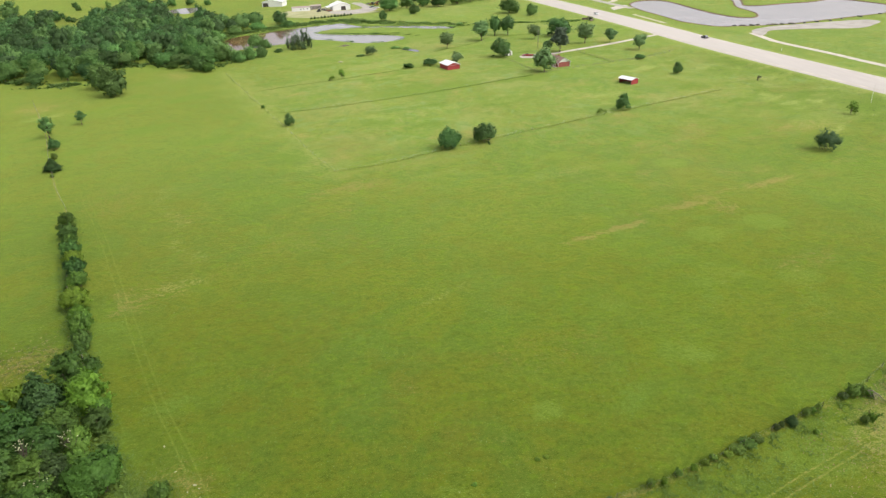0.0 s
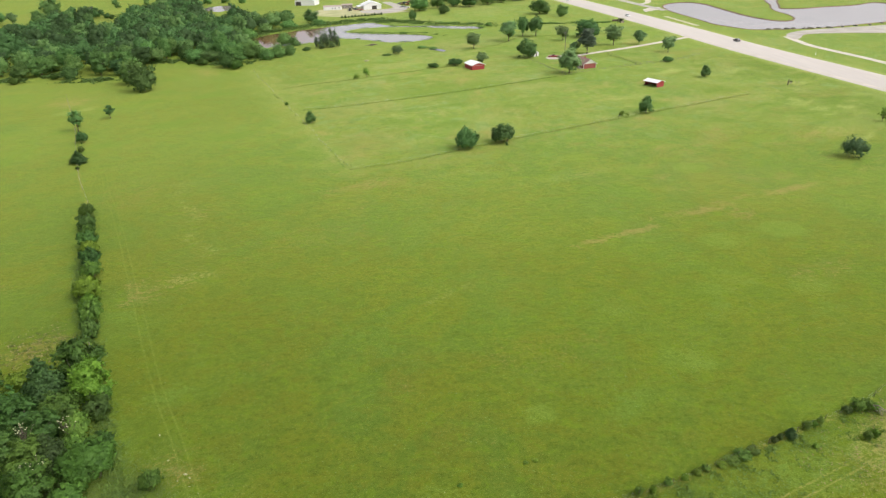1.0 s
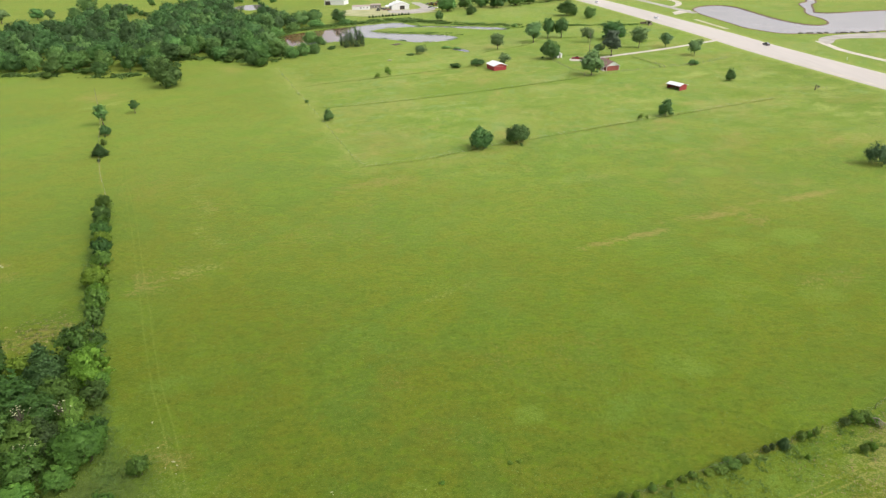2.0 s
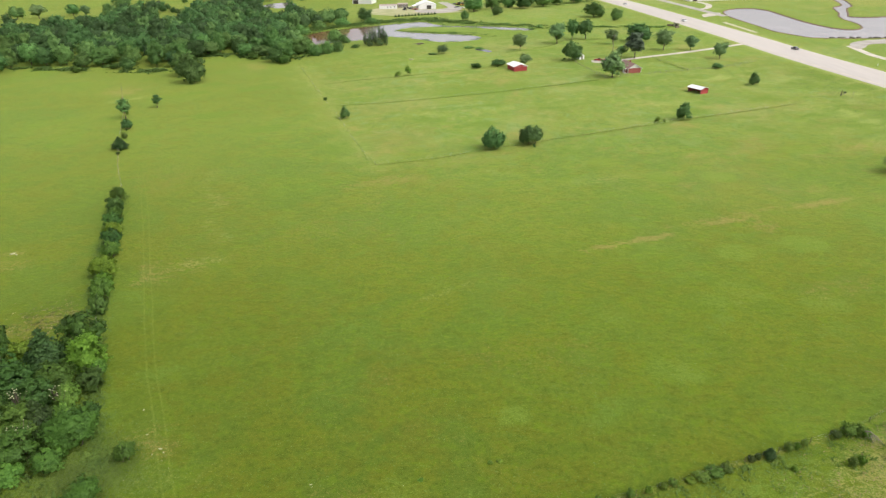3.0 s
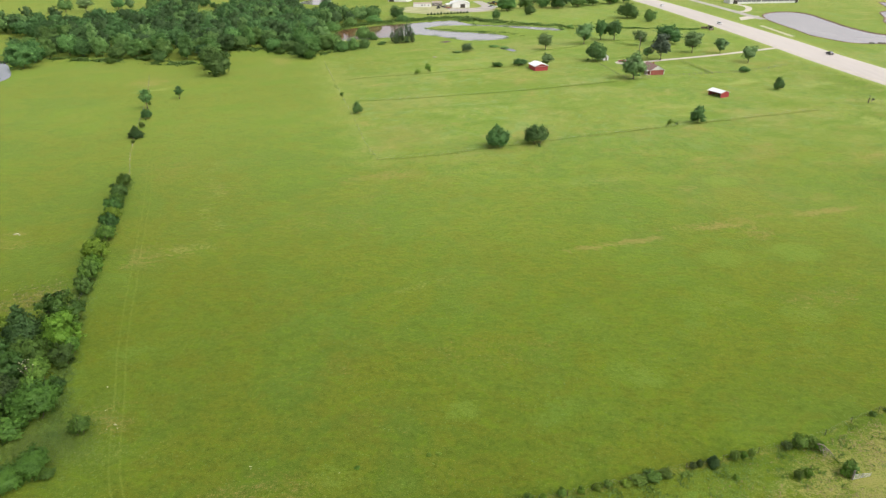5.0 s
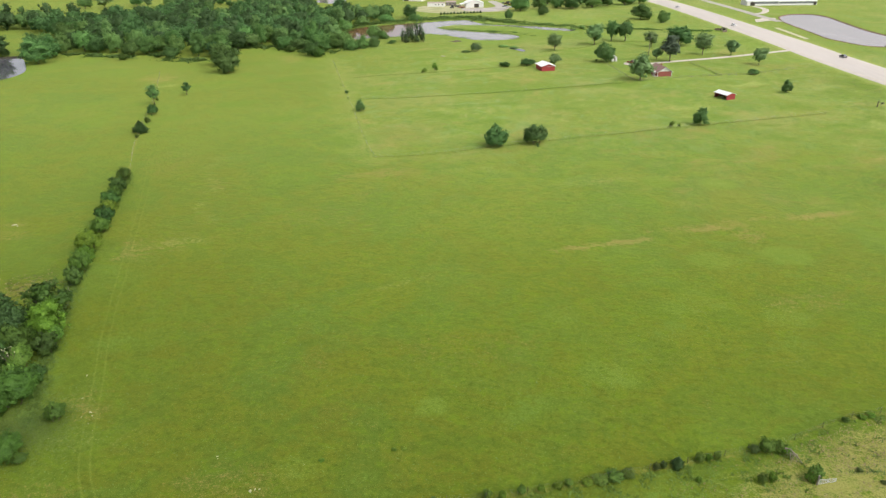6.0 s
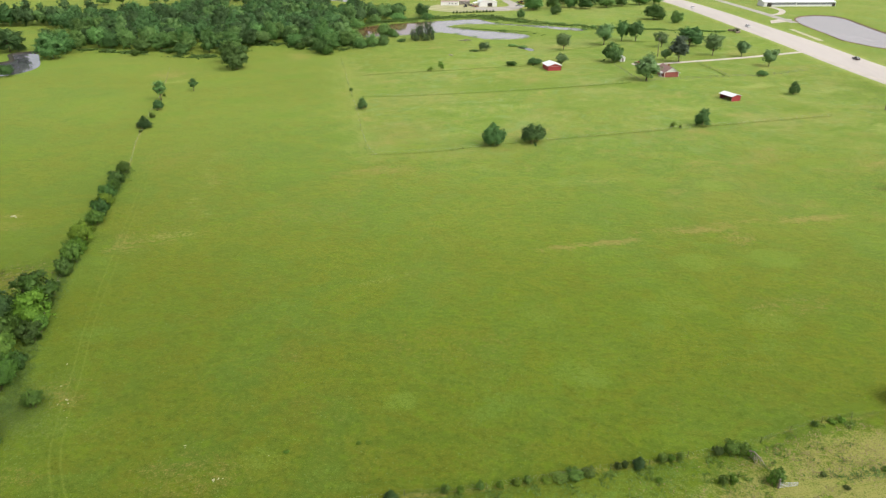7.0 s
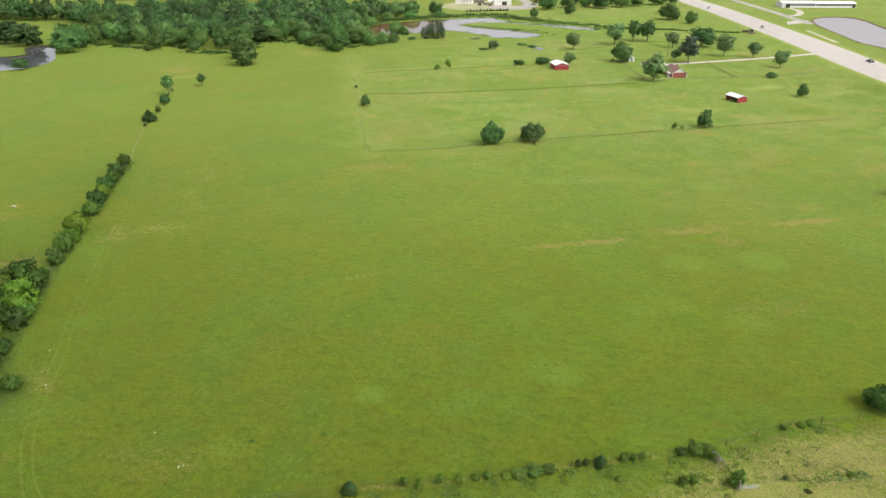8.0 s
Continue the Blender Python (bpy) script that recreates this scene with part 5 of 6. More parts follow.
# ---- far farm and the long white building ----
def long_building():
    e = gable_house("long_barn", 181, 629, -90 + 8, 13, 26, 3.4, 4.6, WHITE_PAINT, WHITE_METAL, "long white metal building with a dark bay and painted eave shade", "barn", 0.4)
    # one dark bay panel; the grey ones paint the shade under the eave
    for k in range(6):
        part("opening", box_bm(0.1, 3.7, 2.9 if k == 0 else 1.5, 13.02, 4.6 + k * 3.9, 0.02 if k == 0 else 1.4), OPENING_SHADE if k == 0 else EAVE_SHADE, e, "dark panel as bay shade" if k == 0 else "grey panel painted as eave shade")
    e = gable_house("long_barn", 207, 632.5, -90 + 8, 13, 32, 3.2, 4.4, WHITE_PAINT, WHITE_METAL, "long white metal building with painted grey eave shade and a dark bay", "barn", 0.4)
    # a row of grey panels as painted eave shade
    for k in range(6):
        part("opening", box_bm(0.08, 4.6, 1.4, 13.03, 2.8 + k * 4.8, 1.4), EAVE_SHADE, e, "grey panel painted as eave shade")
    part("opening", box_bm(0.1, 2.4, 2.7, 13.02, 30.4, 0.02), OPENING_SHADE, e, "dark panel as bay shade")


long_building()
far_barn = gable_house("white_barn", -116, 651, -14, 19, 12, 4.0, 5.6, WHITE_PAINT, WHITE_METAL, "white metal barn with a dark panel as bay shade", "barn")
part("opening", box_bm(5.0, 0.1, 3.2, 3.4, -0.03, 0.02), OPENING_SHADE, far_barn, "dark panel as bay shade")
home_a = gable_house("mobile_home", -70, 602.5, 92, 5, 15, 2.8, 3.6, WHITE_PAINT, TAN_ROOF, "pale mobile home with a tan metal roof", "mobile home", 0.2)
home_b = gable_house("mobile_home", -61, 611, 96, 5, 9, 2.8, 3.6, GREY_WOOD, TAN_ROOF, "grey mobile home with a tan metal roof", "mobile home", 0.2)
for h in (home_a, home_b):
    for zy in (2.0, 5.0, 7.5):
        window(h, zy, 1.1, 1.1, 1.0, "y", -0.04)


big_barn = gable_house("white_barn", -50.5, 594, 12, 15, 15, 3.6, 6.2, WHITE_PAINT, WHITE_METAL, "large white metal barn with a lean-to beside a gravel yard", "barn", 0.5)
part("opening", box_bm(4.0, 0.1, 3.0, 9.0, -0.03, 0.02), OPENING_SHADE, big_barn, "dark panel as bay shade")
part("lean_to_roof", prism_bm([(-4.5, 2.5), (-0.55, 3.2), (-0.55, 3.32), (-4.5, 2.62)], 11.0, 1.0), WHITE_METAL, big_barn)
for k in range(4):
    part("lean_to_post", box_bm(0.18, 0.18, 2.55, -4.3, 1.3 + k * 3.4, 0), GREY_WOOD, big_barn)


def tractor(x, y, turn, paint, label):
    """A farm tractor, nose to +y."""
    e = thing("farm_tractor", x, y, turn, label, "tractor")
    part("bonnet", box_bm(0.8, 1.9, 0.8, 0, 1.1, 0.8, 0.08), paint, e)
    part("cab", box_bm(1.4, 1.3, 1.5, 0, -0.5, 1.1, 0.08), GLASS, e)
    part("cab_roof", box_bm(1.6, 1.5, 0.14, 0, -0.5, 2.6, 0.04), paint, e)
    part("exhaust", rod_bm((0.3, 1.2, 1.6), (0.3, 1.2, 2.5), 0.05), STEEL, e)
    for sx in (-1, 1):
        for yy, r, w in ((-0.7, 0.8, 0.45), (1.6, 0.5, 0.3)):
            c = Vector((sx * 0.95, yy, r))
            wheel = part("tyre", rod_bm(c - Vector((w / 2, 0, 0)), c + Vector((w / 2, 0, 0)), r, None, 18), RUBBER, e)
            part("rim", rod_bm(c + Vector((sx * w / 2, 0, 0)), c + Vector((sx * (w / 2 + 0.03), 0, 0)), r * 0.5, None, 12), paint, wheel)


# ---- vehicles ----
def car(name, x, y, turn, paint, label, pickup=False, z=0.0):
    """A car standing along local y, nose to +y."""
    e = thing(name, x, y, turn, label, "car", z=z)
    L, W = (5.6, 1.95) if pickup else (4.7, 1.82)
    def hull(outline, half, taper):
        bm = bmesh.new()
        ring = [[bm.verts.new((s * half * (1 - taper * max(0, zz - 0.8)), yy, zz)) for yy, zz in outline] for s in (-1, 1)]
        bm.faces.new(ring[0])
        bm.faces.new(ring[1][::-1])
        for i in range(len(outline)):
            j = (i + 1) % len(outline)
            bm.faces.new((ring[0][i], ring[1][i], ring[1][j], ring[0][j]))
        bmesh.ops.recalc_face_normals(bm, faces=bm.faces)
        bmesh.ops.bevel(bm, geom=bm.edges[:], offset=0.05, segments=2, affect="EDGES")
        return bm
    part("body", hull([(-L / 2, 0.35), (L / 2, 0.32), (L / 2, 0.72), (L / 2 - 0.3, 0.86), (L * 0.18, 0.98), (-L / 2 + 0.1, 1.02), (-L / 2, 0.9)], W / 2, 0.1), paint, e)
    back = -0.05 * L if pickup else -L * 0.42
    part("cabin", hull([(back, 0.98), (L * 0.2, 0.96), (L * 0.08, 1.48), (back + 0.35, 1.52)], W / 2 - 0.06, 0.22), GLASS, e)
    part("roof", hull([(back + 0.3, 1.48), (L * 0.1, 1.45), (L * 0.07, 1.56), (back + 0.36, 1.58)], W / 2 - 0.18, 0.0), paint, e)
    for sx in (-1, 1):
        part("headlight", box_bm(0.36, 0.06, 0.16, sx * W * 0.34, L / 2, 0.62, 0.02), WHITE_PAINT, e)
        part("tail_light", box_bm(0.2, 0.06, 0.22, sx * W * 0.4, -L / 2, 0.66, 0.02), RED_PAINT, e)
        for sy in (-1, 1):
            c = Vector((sx * (W / 2 - 0.1), sy * L * 0.31, 0.33))
            wheel = part("tyre", rod_bm(c - Vector((0.11, 0, 0)), c + Vector((0.11, 0, 0)), 0.33, None, 16), RUBBER, e)
            part("rim", rod_bm(c + Vector((sx * 0.1, 0, 0)), c + Vector((sx * 0.13, 0, 0)), 0.2, None, 12), STEEL, wheel)
    return e


PAINT_RED, PAINT_DARK = car_paint("red_car_paint", (0.30, 0.02, 0.015)), car_paint("dark_car_paint", (0.012, 0.013, 0.016))
PAINT_WHITE, PAINT_GREY = car_paint("white_car_paint", (0.75, 0.75, 0.74)), car_paint("grey_car_paint", (0.22, 0.22, 0.23))
car("pickup_truck", 58.5, 346, 70, PAINT_RED, "red pickup truck parked beside the house", True)
car("car", 164.5, 368, 8, PAINT_DARK, "black car on the pale highway", z=0.3)
car("car", 140.6, 486, 188, PAINT_WHITE, "white car on the pale highway", z=0.27)
car("car", 123.6, 598, 10, PAINT_WHITE, "white car on the pale highway", z=0.27)
car("pickup_truck", -20, 628, 40, PAINT_GREY, "grey pickup truck parked in the farm yard", True)
car("car", -12, 640, 80, PAINT_RED, "red car parked in the farm yard")
car("pickup_truck", -16, 634, 60, PAINT_DARK, "dark pickup truck parked in the farm yard", True)
car("car", -8, 613, 70, PAINT_WHITE, "white car parked in the farm yard")

PAINT_YELLOW = car_paint("yellow_machine_paint", (0.45, 0.26, 0.03))
tractor(-17.5, 623, 60, PAINT_YELLOW, "yellow farm tractor parked in the yard")
tractor(-13.5, 617, 110, PAINT_YELLOW, "yellow farm tractor beside the gravel yard")
tractor(-62, 590, 30, PAINT_GREY, "grey farm tractor parked beside the barn")


def flat_trailer(x, y, turn, paint, label):
    """A flat farm trailer with a load of pale timber."""
    e = thing("flat_trailer", x, y, turn, label, "trailer")
    part("deck", box_bm(2.2, 5.2, 0.18, 0, 0, 0.75, 0.03), GREY_WOOD, e)
    part("drawbar", rod_bm((0, 2.6, 0.75), (0, 4.2, 0.5), 0.07), paint, e)
    for sx in (-1, 1):
        part("side_rail", box_bm(0.08, 5.2, 0.3, sx * 1.1, 0, 0.93, 0.01), paint, e)
        for yy in (-0.9, 0.1):
            c = Vector((sx * 1.0, yy, 0.38))
            wheel = part("tyre", rod_bm(c - Vector((0.12, 0, 0)), c + Vector((0.12, 0, 0)), 0.38, None, 14), RUBBER, e)
            part("rim", rod_bm(c + Vector((sx * 0.11, 0, 0)), c + Vector((sx * 0.14, 0, 0)), 0.2, None, 10), STEEL, wheel)
    for k in range(5):
        part("timber", box_bm(0.3, 4.4, 0.22, -0.7 + 0.35 * k, 0, 0.94, 0.02), PALE_STONE, e)


flat_trailer(-60, 603, 50, PAINT_DARK, "dark flat trailer loaded with timber in the yard")
flat_trailer(-53.5, 589, 110, PAINT_RED, "rusty red flat trailer parked in the yard")
car("pickup_truck", -57.5, 597.5, 30, PAINT_DARK, "dark pickup truck parked beside the barn", True)
car("pickup_truck", -14.5, 596.5, 75, PAINT_WHITE, "white pickup truck parked beside the yard trees", True)
car("car", -18, 601.5, 95, PAINT_GREY, "grey car parked beside the yard trees")


# ---- fences ----
def fence(label, line, spacing=5.0, height=1.2, radius=0.05, material=None, strands=4):
    pts = smooth_line(line, 1.0) if len(line) > 2 else [tuple(Vector(line[0]).lerp(Vector(line[1]), k / 60)) for k in range(61)]
    e = thing("wire_fence", *pts[0], 0, label, "fence")
    base = Vector((*pts[0], 0))
    bm = rod_bm((0, 0, -0.2), (0, 0, height), radius, radius * 0.9, 7)
    me = bpy.data.meshes.new("post")
    bm.to_mesh(me)
    bm.free()
    me.materials.append(material or GREY_WOOD)
    spots, gone = [pts[0]], 0.0
    for a, b in zip(pts, pts[1:]):
        gone += math.dist(a, b)
        if gone >= spacing:
            spots.append(b)
            gone = 0.0
    for q in spots:
        ob = new("post", me)
        ob.parent = e
        ob.location = Vector((*q, 0)) - base
        ob.rotation_euler = (0.06 * noise.noise((q[0], q[1], 0)), 0.06 * noise.noise((q[0], q[1], 5)), 0)
    for k in range(strands):
        z = height * (0.95 - 0.22 * k)
        v, f = tube([tuple(Vector((*q, z)) - base) for q in spots], [0.0028] * len(spots), 3)
        ob = new("wire", mesh_from("wire", v, f, STEEL))
        ob.parent = e
    return e


fence("weathered wood post and wire fence along the hedge", FENCE_WEST[:8], 5.0)
fence("weathered wood post and wire fence across the pasture", FENCE_CORNER, 6.5, 1.1, 0.028, DARK_WOOD)
fence("weathered wood post and wire fence in pale grass", FENCE_NORTH, 6.0, 1.1, 0.03, DARK_WOOD)
fence("weathered wood post and wire fence in tall grass", FENCE_MID, 6.5, 1.1, 0.028, DARK_WOOD)
fence("weathered wood post and wire fence with small bushes", FENCE_SOUTH, 4.5, 1.1, 0.035, DARK_WOOD)


def rail_fence(label, line, spacing=3.0):
    """Posts and two rails about the house yard."""
    e = thing("rail_fence", *line[0], 0, label, "fence")
    base = Vector((*line[0], 0))
    for a, b in zip(line, line[1:]):
        n = max(1, round(math.dist(a, b) / spacing))
        for k in range(n):
            q = Vector((*Vector(a).lerp(Vector(b), k / n), 0)) - base
            part("post", rod_bm(q + Vector((0, 0, -0.2)), q + Vector((0, 0, 1.25)), 0.05), GREY_WOOD, e)
        p, q = Vector((*a, 0)) - base, Vector((*b, 0)) - base
        for h in (0.55, 1.15):
            part("rail", rod_bm(p + Vector((0, 0, h)), q + Vector((0, 0, h)), 0.03, None, 6), GREY_WOOD, e)


rail_fence("grey wooden rail fence round the house yard", [(45.5, 341), (50, 320), (54.5, 302), (72, 309.5), (94, 317)])
rail_fence("grey wooden rail fence between house and meadow", [(86, 351), (94, 317.5), (108, 320.5), (133, 336.5)], 4.0)


def gate(x, y, turn):
    e = thing("field_gate", x, y, turn, "bent galvanised tube gate in the fence", "gate")
    for k in range(4):
        part("rail", rod_bm((0, 0, 0.12 + 0.24 * k), (2.4, 0.1, 0.06 + 0.16 * k), 0.022), STEEL, e)
    for px in (0.0, 1.2, 2.4):
        part("upright", rod_bm((px, 0.04 * px, 0.02), (px, 0.04 * px, 0.86 - 0.1 * px), 0.025), STEEL, e)
    part("gate_post", rod_bm((-0.15, 0, -0.3), (-0.15, 0, 1.5), 0.1), GREY_WOOD, e)


gate(48.0, 66.1, 16)


def pole(name, x, y, h, r, material, label, category, arm=True):
    e = thing(name, x, y, 20, label, category)
    part("shaft", rod_bm((0, 0, -0.5), (0, 0, h), r, r * 0.7, 10), material, e)
    if arm:
        part("crossarm", box_bm(2.0, 0.1, 0.12, 0, 0.12, h - 0.6), GREY_WOOD, e)
        for k in (-0.9, 0, 0.9):
            part("insulator", rod_bm((k, 0.12, h - 0.48), (k, 0.12, h - 0.3), 0.05), WHITE_PAINT, e)


pole("utility_pole", 69, 367, 9.5, 0.16, GREY_WOOD, "grey wooden utility pole behind the house", "utility pole")
pole("marker_pole", 155.7, 220.5, 6.5, 0.05, WHITE_PAINT, "thin white pole beside the highway", "pole", False)
pole("marker_post", 183, 323, 1.3, 0.09, WHITE_PAINT, "short white marker post beside the highway", "post", False)


# ---- culvert, stones, snag ----
def culvert(x, y, turn):
    e = thing("culvert", x, y, turn, "concrete culvert with a dark opening under the highway", "culvert", z=-0.4)
    part("headwall", join_bm(box_bm(1.4, 0.5, 2.2, -2.6, 0, 0), box_bm(1.4, 0.5, 2.2, 2.6, 0, 0), box_bm(6.6, 0.5, 0.6, 0, 0, 2.2)), PALE_STONE, e)
    part("barrel", box_bm(3.8, 0.2, 2.2, 0, 0.4, 0), OPENING_SHADE, e, "dark panel as culvert shade")
    for s in (-1, 1):
        part("wing_wall", box_bm(0.4, 4.0, 1.6, s * 4.4, -1.8, 0, 0.03, s * 25), SOIL_WALL, e)


SOIL_WALL = plain("rusty_stained_concrete", (0.20, 0.16, 0.11), 0.95, vary=0.2, scale=1.0, bump=0.3)
culvert(129, 463, -75)


def rock(name, x, y, size, material, label, category, seed, group="", flat=0.6):
    rng = np.random.default_rng(seed)
    bm = bmesh.new()
    bmesh.ops.create_icosphere(bm, subdivisions=2, radius=1.0)
    for v in bm.verts:
        k = 1 + 0.35 * noise.noise(v.co * 1.3 + Vector((seed, 0, 0)))
        v.co = Vector((v.co.x * size[0], v.co.y * size[1], v.co.z * size[2] * flat + size[2] * 0.3)) * k
    me = bpy.data.meshes.new(name)
    bm.to_mesh(me)
    bm.free()
    me.materials.append(material)
    ob = new(name, me)
    ob.matrix_basis = pose(x, y, -0.04, 0, 0, rng.uniform(0, 180))
    return tagged(ob, label, category, group)


# the one at y 358 stands in for a small white trough
for k, (x, y, w) in enumerate(((-20.6, 56.5, 0.42), (-20.1, 56.8, 0.3), (-19.6, 56.9, 0.26), (-27.2, 61.6, 0.3), (-49.1, 67.7, 0.42), (-48.4, 67.0, 0.3), (-49.8, 66.6, 0.25), (-55, 75.7, 0.35), (-27, 61.2, 0.2), (-15.5, 61.6, 0.2),
                               (-48.0, 65.5, 0.22), (-52.2, 70.5, 0.3), (-107.9, 127.6, 0.9), (-38, 358.2, 2.0), (-106.8, 127.2, 0.6), (-51.5, 62.0, 0.2), (-46.5, 64.2, 0.25))):
    rock("field_stone", x, y, (0.7 * w, w * 0.36, w * 0.3), PALE_STONE, "pale bare stone lying in the pasture", "stone", k, "stones in the pasture")
for k, (x, y) in enumerate(((201.7, 405.5), (207, 405.4), (212.4, 404.6), (216.5, 404.8), (222, 403), (226, 403.2), (231, 402.6), (237.3, 402.4), (246, 403.5), (255, 404.9), (265, 406.2), (276, 411.5), (291.5, 416), (310, 422))):
    w = 1.6 + 0.9 * ((k * 37) % 10) / 10
    rock("bank_boulder", x, y, (w, 0.9, 0.9), DARK_STONE, "dark boulder on the pond bank", "boulder", 50 + k, "boulders on the pond bank")


def snag(x, y):
    e = thing("dead_snag", x, y, 30, "dark broken dead tree stump in rough grass", "stump")
    v, f = merge([tube([(0, 0, -0.2), (0.1, 0, 1.0), (0.5, 0.1, 2.3)], [0.24, 0.2, 0.1], 8), tube([(0.1, 0, 0.9), (-0.5, 0.2, 1.7)], [0.1, 0.04], 6)])
    ob = new("stump", mesh_from("stump", v, f, BARK, True))
    ob.parent = e
    for k in range(5):
        a = k * 1.1
        v, f = tube([(2 + k * 1.1, math.sin(a), 0.05), (3.2 + k * 1.1, math.sin(a) + 0.8, 0.9 + 0.3 * math.sin(3 * a))], [0.09, 0.03], 5)
        ob = new("branch", mesh_from("branch", v, f, DEAD_WOOD))
        ob.parent = e


snag(137.4, 264.3)
place("bush_dull", 141, 268.5, 0.8, 0.7, label="low dull bush beside a dead snag")

def fallen_branch(x, y, turn):
    e = thing("fallen_branch", x, y, turn, "brown dead branch fallen beside the fence", "branch")
    v, f = tube([(0, 0, 0.9), (0.8, 0.1, 1.05), (1.7, 0.0, 0.7), (2.6, -0.2, 0.1)], [0.1, 0.09, 0.07, 0.03], 7)
    new("limb", mesh_from("limb", v, f, DEAD_WOOD, True)).parent = e
    rng = np.random.default_rng(8)
    for k in range(14):
        u = rng.uniform(0.2, 2.2)
        v, f = tube([(u, 0, 0.9 - 0.2 * u), (u + 0.3, 0.4 * rng.normal(), 0.7 - 0.15 * u), (u + 0.6, 0.7 * rng.normal(), 0.15)], [0.035, 0.025, 0.01], 5)
        new("twig", mesh_from("twig", v, f, DEAD_WOOD)).parent = e


fallen_branch(45.4, 71.3, -38)

for x, y in ((-4.6, 65.7), (-3.4, 65.9), (-13.5, 62.5)):
    place("bush_light", x, y, 0.2, 0.5, label="small dark weed clump in the mown field", group="weed clumps in the field")

def brush_pile(x, y):
    """A heap of old grey sticks."""
    e = thing("brush_pile", x, y, 15, "low heap of old grey branches in the meadow", "brush pile")
    rng = np.random.default_rng(14)
    for k in range(26):
        a, u = rng.uniform(0, 6.283), rng.uniform(0.2, 1.0)
        cx, cy, h = 2.6 * u * math.cos(a), 1.5 * u * math.sin(a), 0.9 * (1 - u) + 0.12
        dx, dy = 1.1 * rng.normal(), 0.7 * rng.normal()
        v, f = tube([(cx - dx, cy - dy, max(0.05, h - 0.2)), (cx, cy, h), (cx + dx, cy + dy, max(0.05, h - 0.25))], [0.1, 0.12, 0.05], 5)
        new("branch", mesh_from("branch", v, f, DEAD_WOOD)).parent = e


brush_pile(-36.7, 408.5)
slab("puddle", smooth_line([(-4.5, 386), (-1, 388), (3, 384.5), (5, 379), (3, 376.5), (0.5, 380), (-2.5, 383.5)], 1.5, True), WATER_DARK, "small shallow puddle in the meadow", "puddle", 0.03)

# far side of the highway
ribbon("frontage_road", smooth_line([(178, 512), (174, 540), (168, 590), (158, 660), (148, 720)], 6), [(-3.2, 0.01), (-2.5, 0.1), (2.5, 0.1), (3.2, 0.01)], GRAVEL_GREY, "grey gravel road beside the highway", "road")
ribbon("concrete_strip", smooth_line([(166, 480), (167.5, 455), (169, 431)], 6), [(-1.6, 0.01), (-1.2, 0.12), (1.2, 0.12), (1.6, 0.01)], DRY_STRIP, "pale worn strip beside the highway", "strip")
ribbon("barn_drive", smooth_line([(172, 556), (182, 566), (190, 590), (188, 612)], 4), [(-2.4, 0.01), (-1.8, 0.08), (1.8, 0.08), (2.4, 0.01)], GRAVEL, "pale gravel drive to the long building", "drive")
for k in range(13):
    place("cedar", -65 + 2.5 * k, 544.5 + k * 1.05, 1.9 + 0.4 * math.sin(k * 2.1), 0.9, group="row of young cedars", label="small dark cedar in a planted row")
for x, y, H, R in ((40, 470, 2.2, 3), (64, 474, 2.6, 3.4), (105, 467, 2.0, 3), (-100, 500, 5, 7), (-80, 510, 4, 6), (-122, 440, 6, 7), (-120, 424, 6, 7), (-108, 408, 6, 7), (-120, 460, 6, 6), (-112, 482, 6, 6), (-106, 395, 6, 6)):
    place("brush", x, y, H, R, group="brush by the pond")


# ---- grass tufts, weeds and straw (uncounted) ----
def tufts(name, spots, size, material, label, category, seed, blades=3, tall=0.7, wide=0.5):
    """Small bent blades in tufts; spots is an array of x, y and scale."""
    rng = np.random.default_rng(seed)
    n = len(spots) * blades
    at = np.repeat(np.column_stack([spots[:, :2], np.zeros(len(spots))]), blades, 0)
    k = np.repeat(spots[:, 2], blades) * size * (0.6 + 0.8 * rng.random(n))
    a = rng.uniform(0, 6.283, n)
    at[:, :2] += rng.normal(size=(n, 2)) * (0.35 * k)[:, None]
    side = np.stack([np.cos(a), np.sin(a), np.zeros(n)], 1) * (wide * k)[:, None]
    lean = np.stack([-np.sin(a), np.cos(a), np.zeros(n)], 1) * (0.7 + 0.5 * rng.random(n))[:, None] + rng.normal(size=(n, 3)) * 0.06
    lean[:, 2] = tall
    up = lean * k[:, None]
    quad = np.stack([at - side * 0.8, at + side * 0.8, at + side * 0.5 + up, at - side * 0.5 + up], 1)
    quad[:, :2, 2] = -0.02
    flip = np.cross(quad[:, 1] - quad[:, 0], quad[:, 3] - quad[:, 0])[:, 2] < 0
    quad[flip] = quad[flip][:, ::-1]
    lit = None
    if tall < 0.45:  # low blades are lit like the sward that they lie in
        lit = np.repeat(rng.normal(size=(n, 3)) * 0.3 + (0, 0, 1), 4, 0)
        lit /= np.linalg.norm(lit, axis=1)[:, None]
    ob = new(name, quad_mesh(name, quad.reshape(-1, 3), np.arange(4 * n).reshape(-1, 4), material, lit))
    return tagged(ob, label, category, "", "stuff")


def along(line, count, spread, seed, patchy=False):
    """Spots along a line; patchy ones stand in uneven clusters."""
    rng = np.random.default_rng(seed)
    pts = np.array(smooth_line(line, 1.0))
    i = rng.integers(0, len(pts), count)
    out = pts[i] + rng.normal(size=(count, 2)) * spread
    out = np.column_stack([out, 0.6 + 0.8 * rng.random(count)])
    if patchy:
        thick = np.array([noise.noise((x * 0.14, y * 0.14, seed)) + 0.5 * noise.noise((x * 0.5, y * 0.5, seed)) for x, y, k in out])
        out[:, 2] += thick
        out = out[thick > 0.0]
    return out


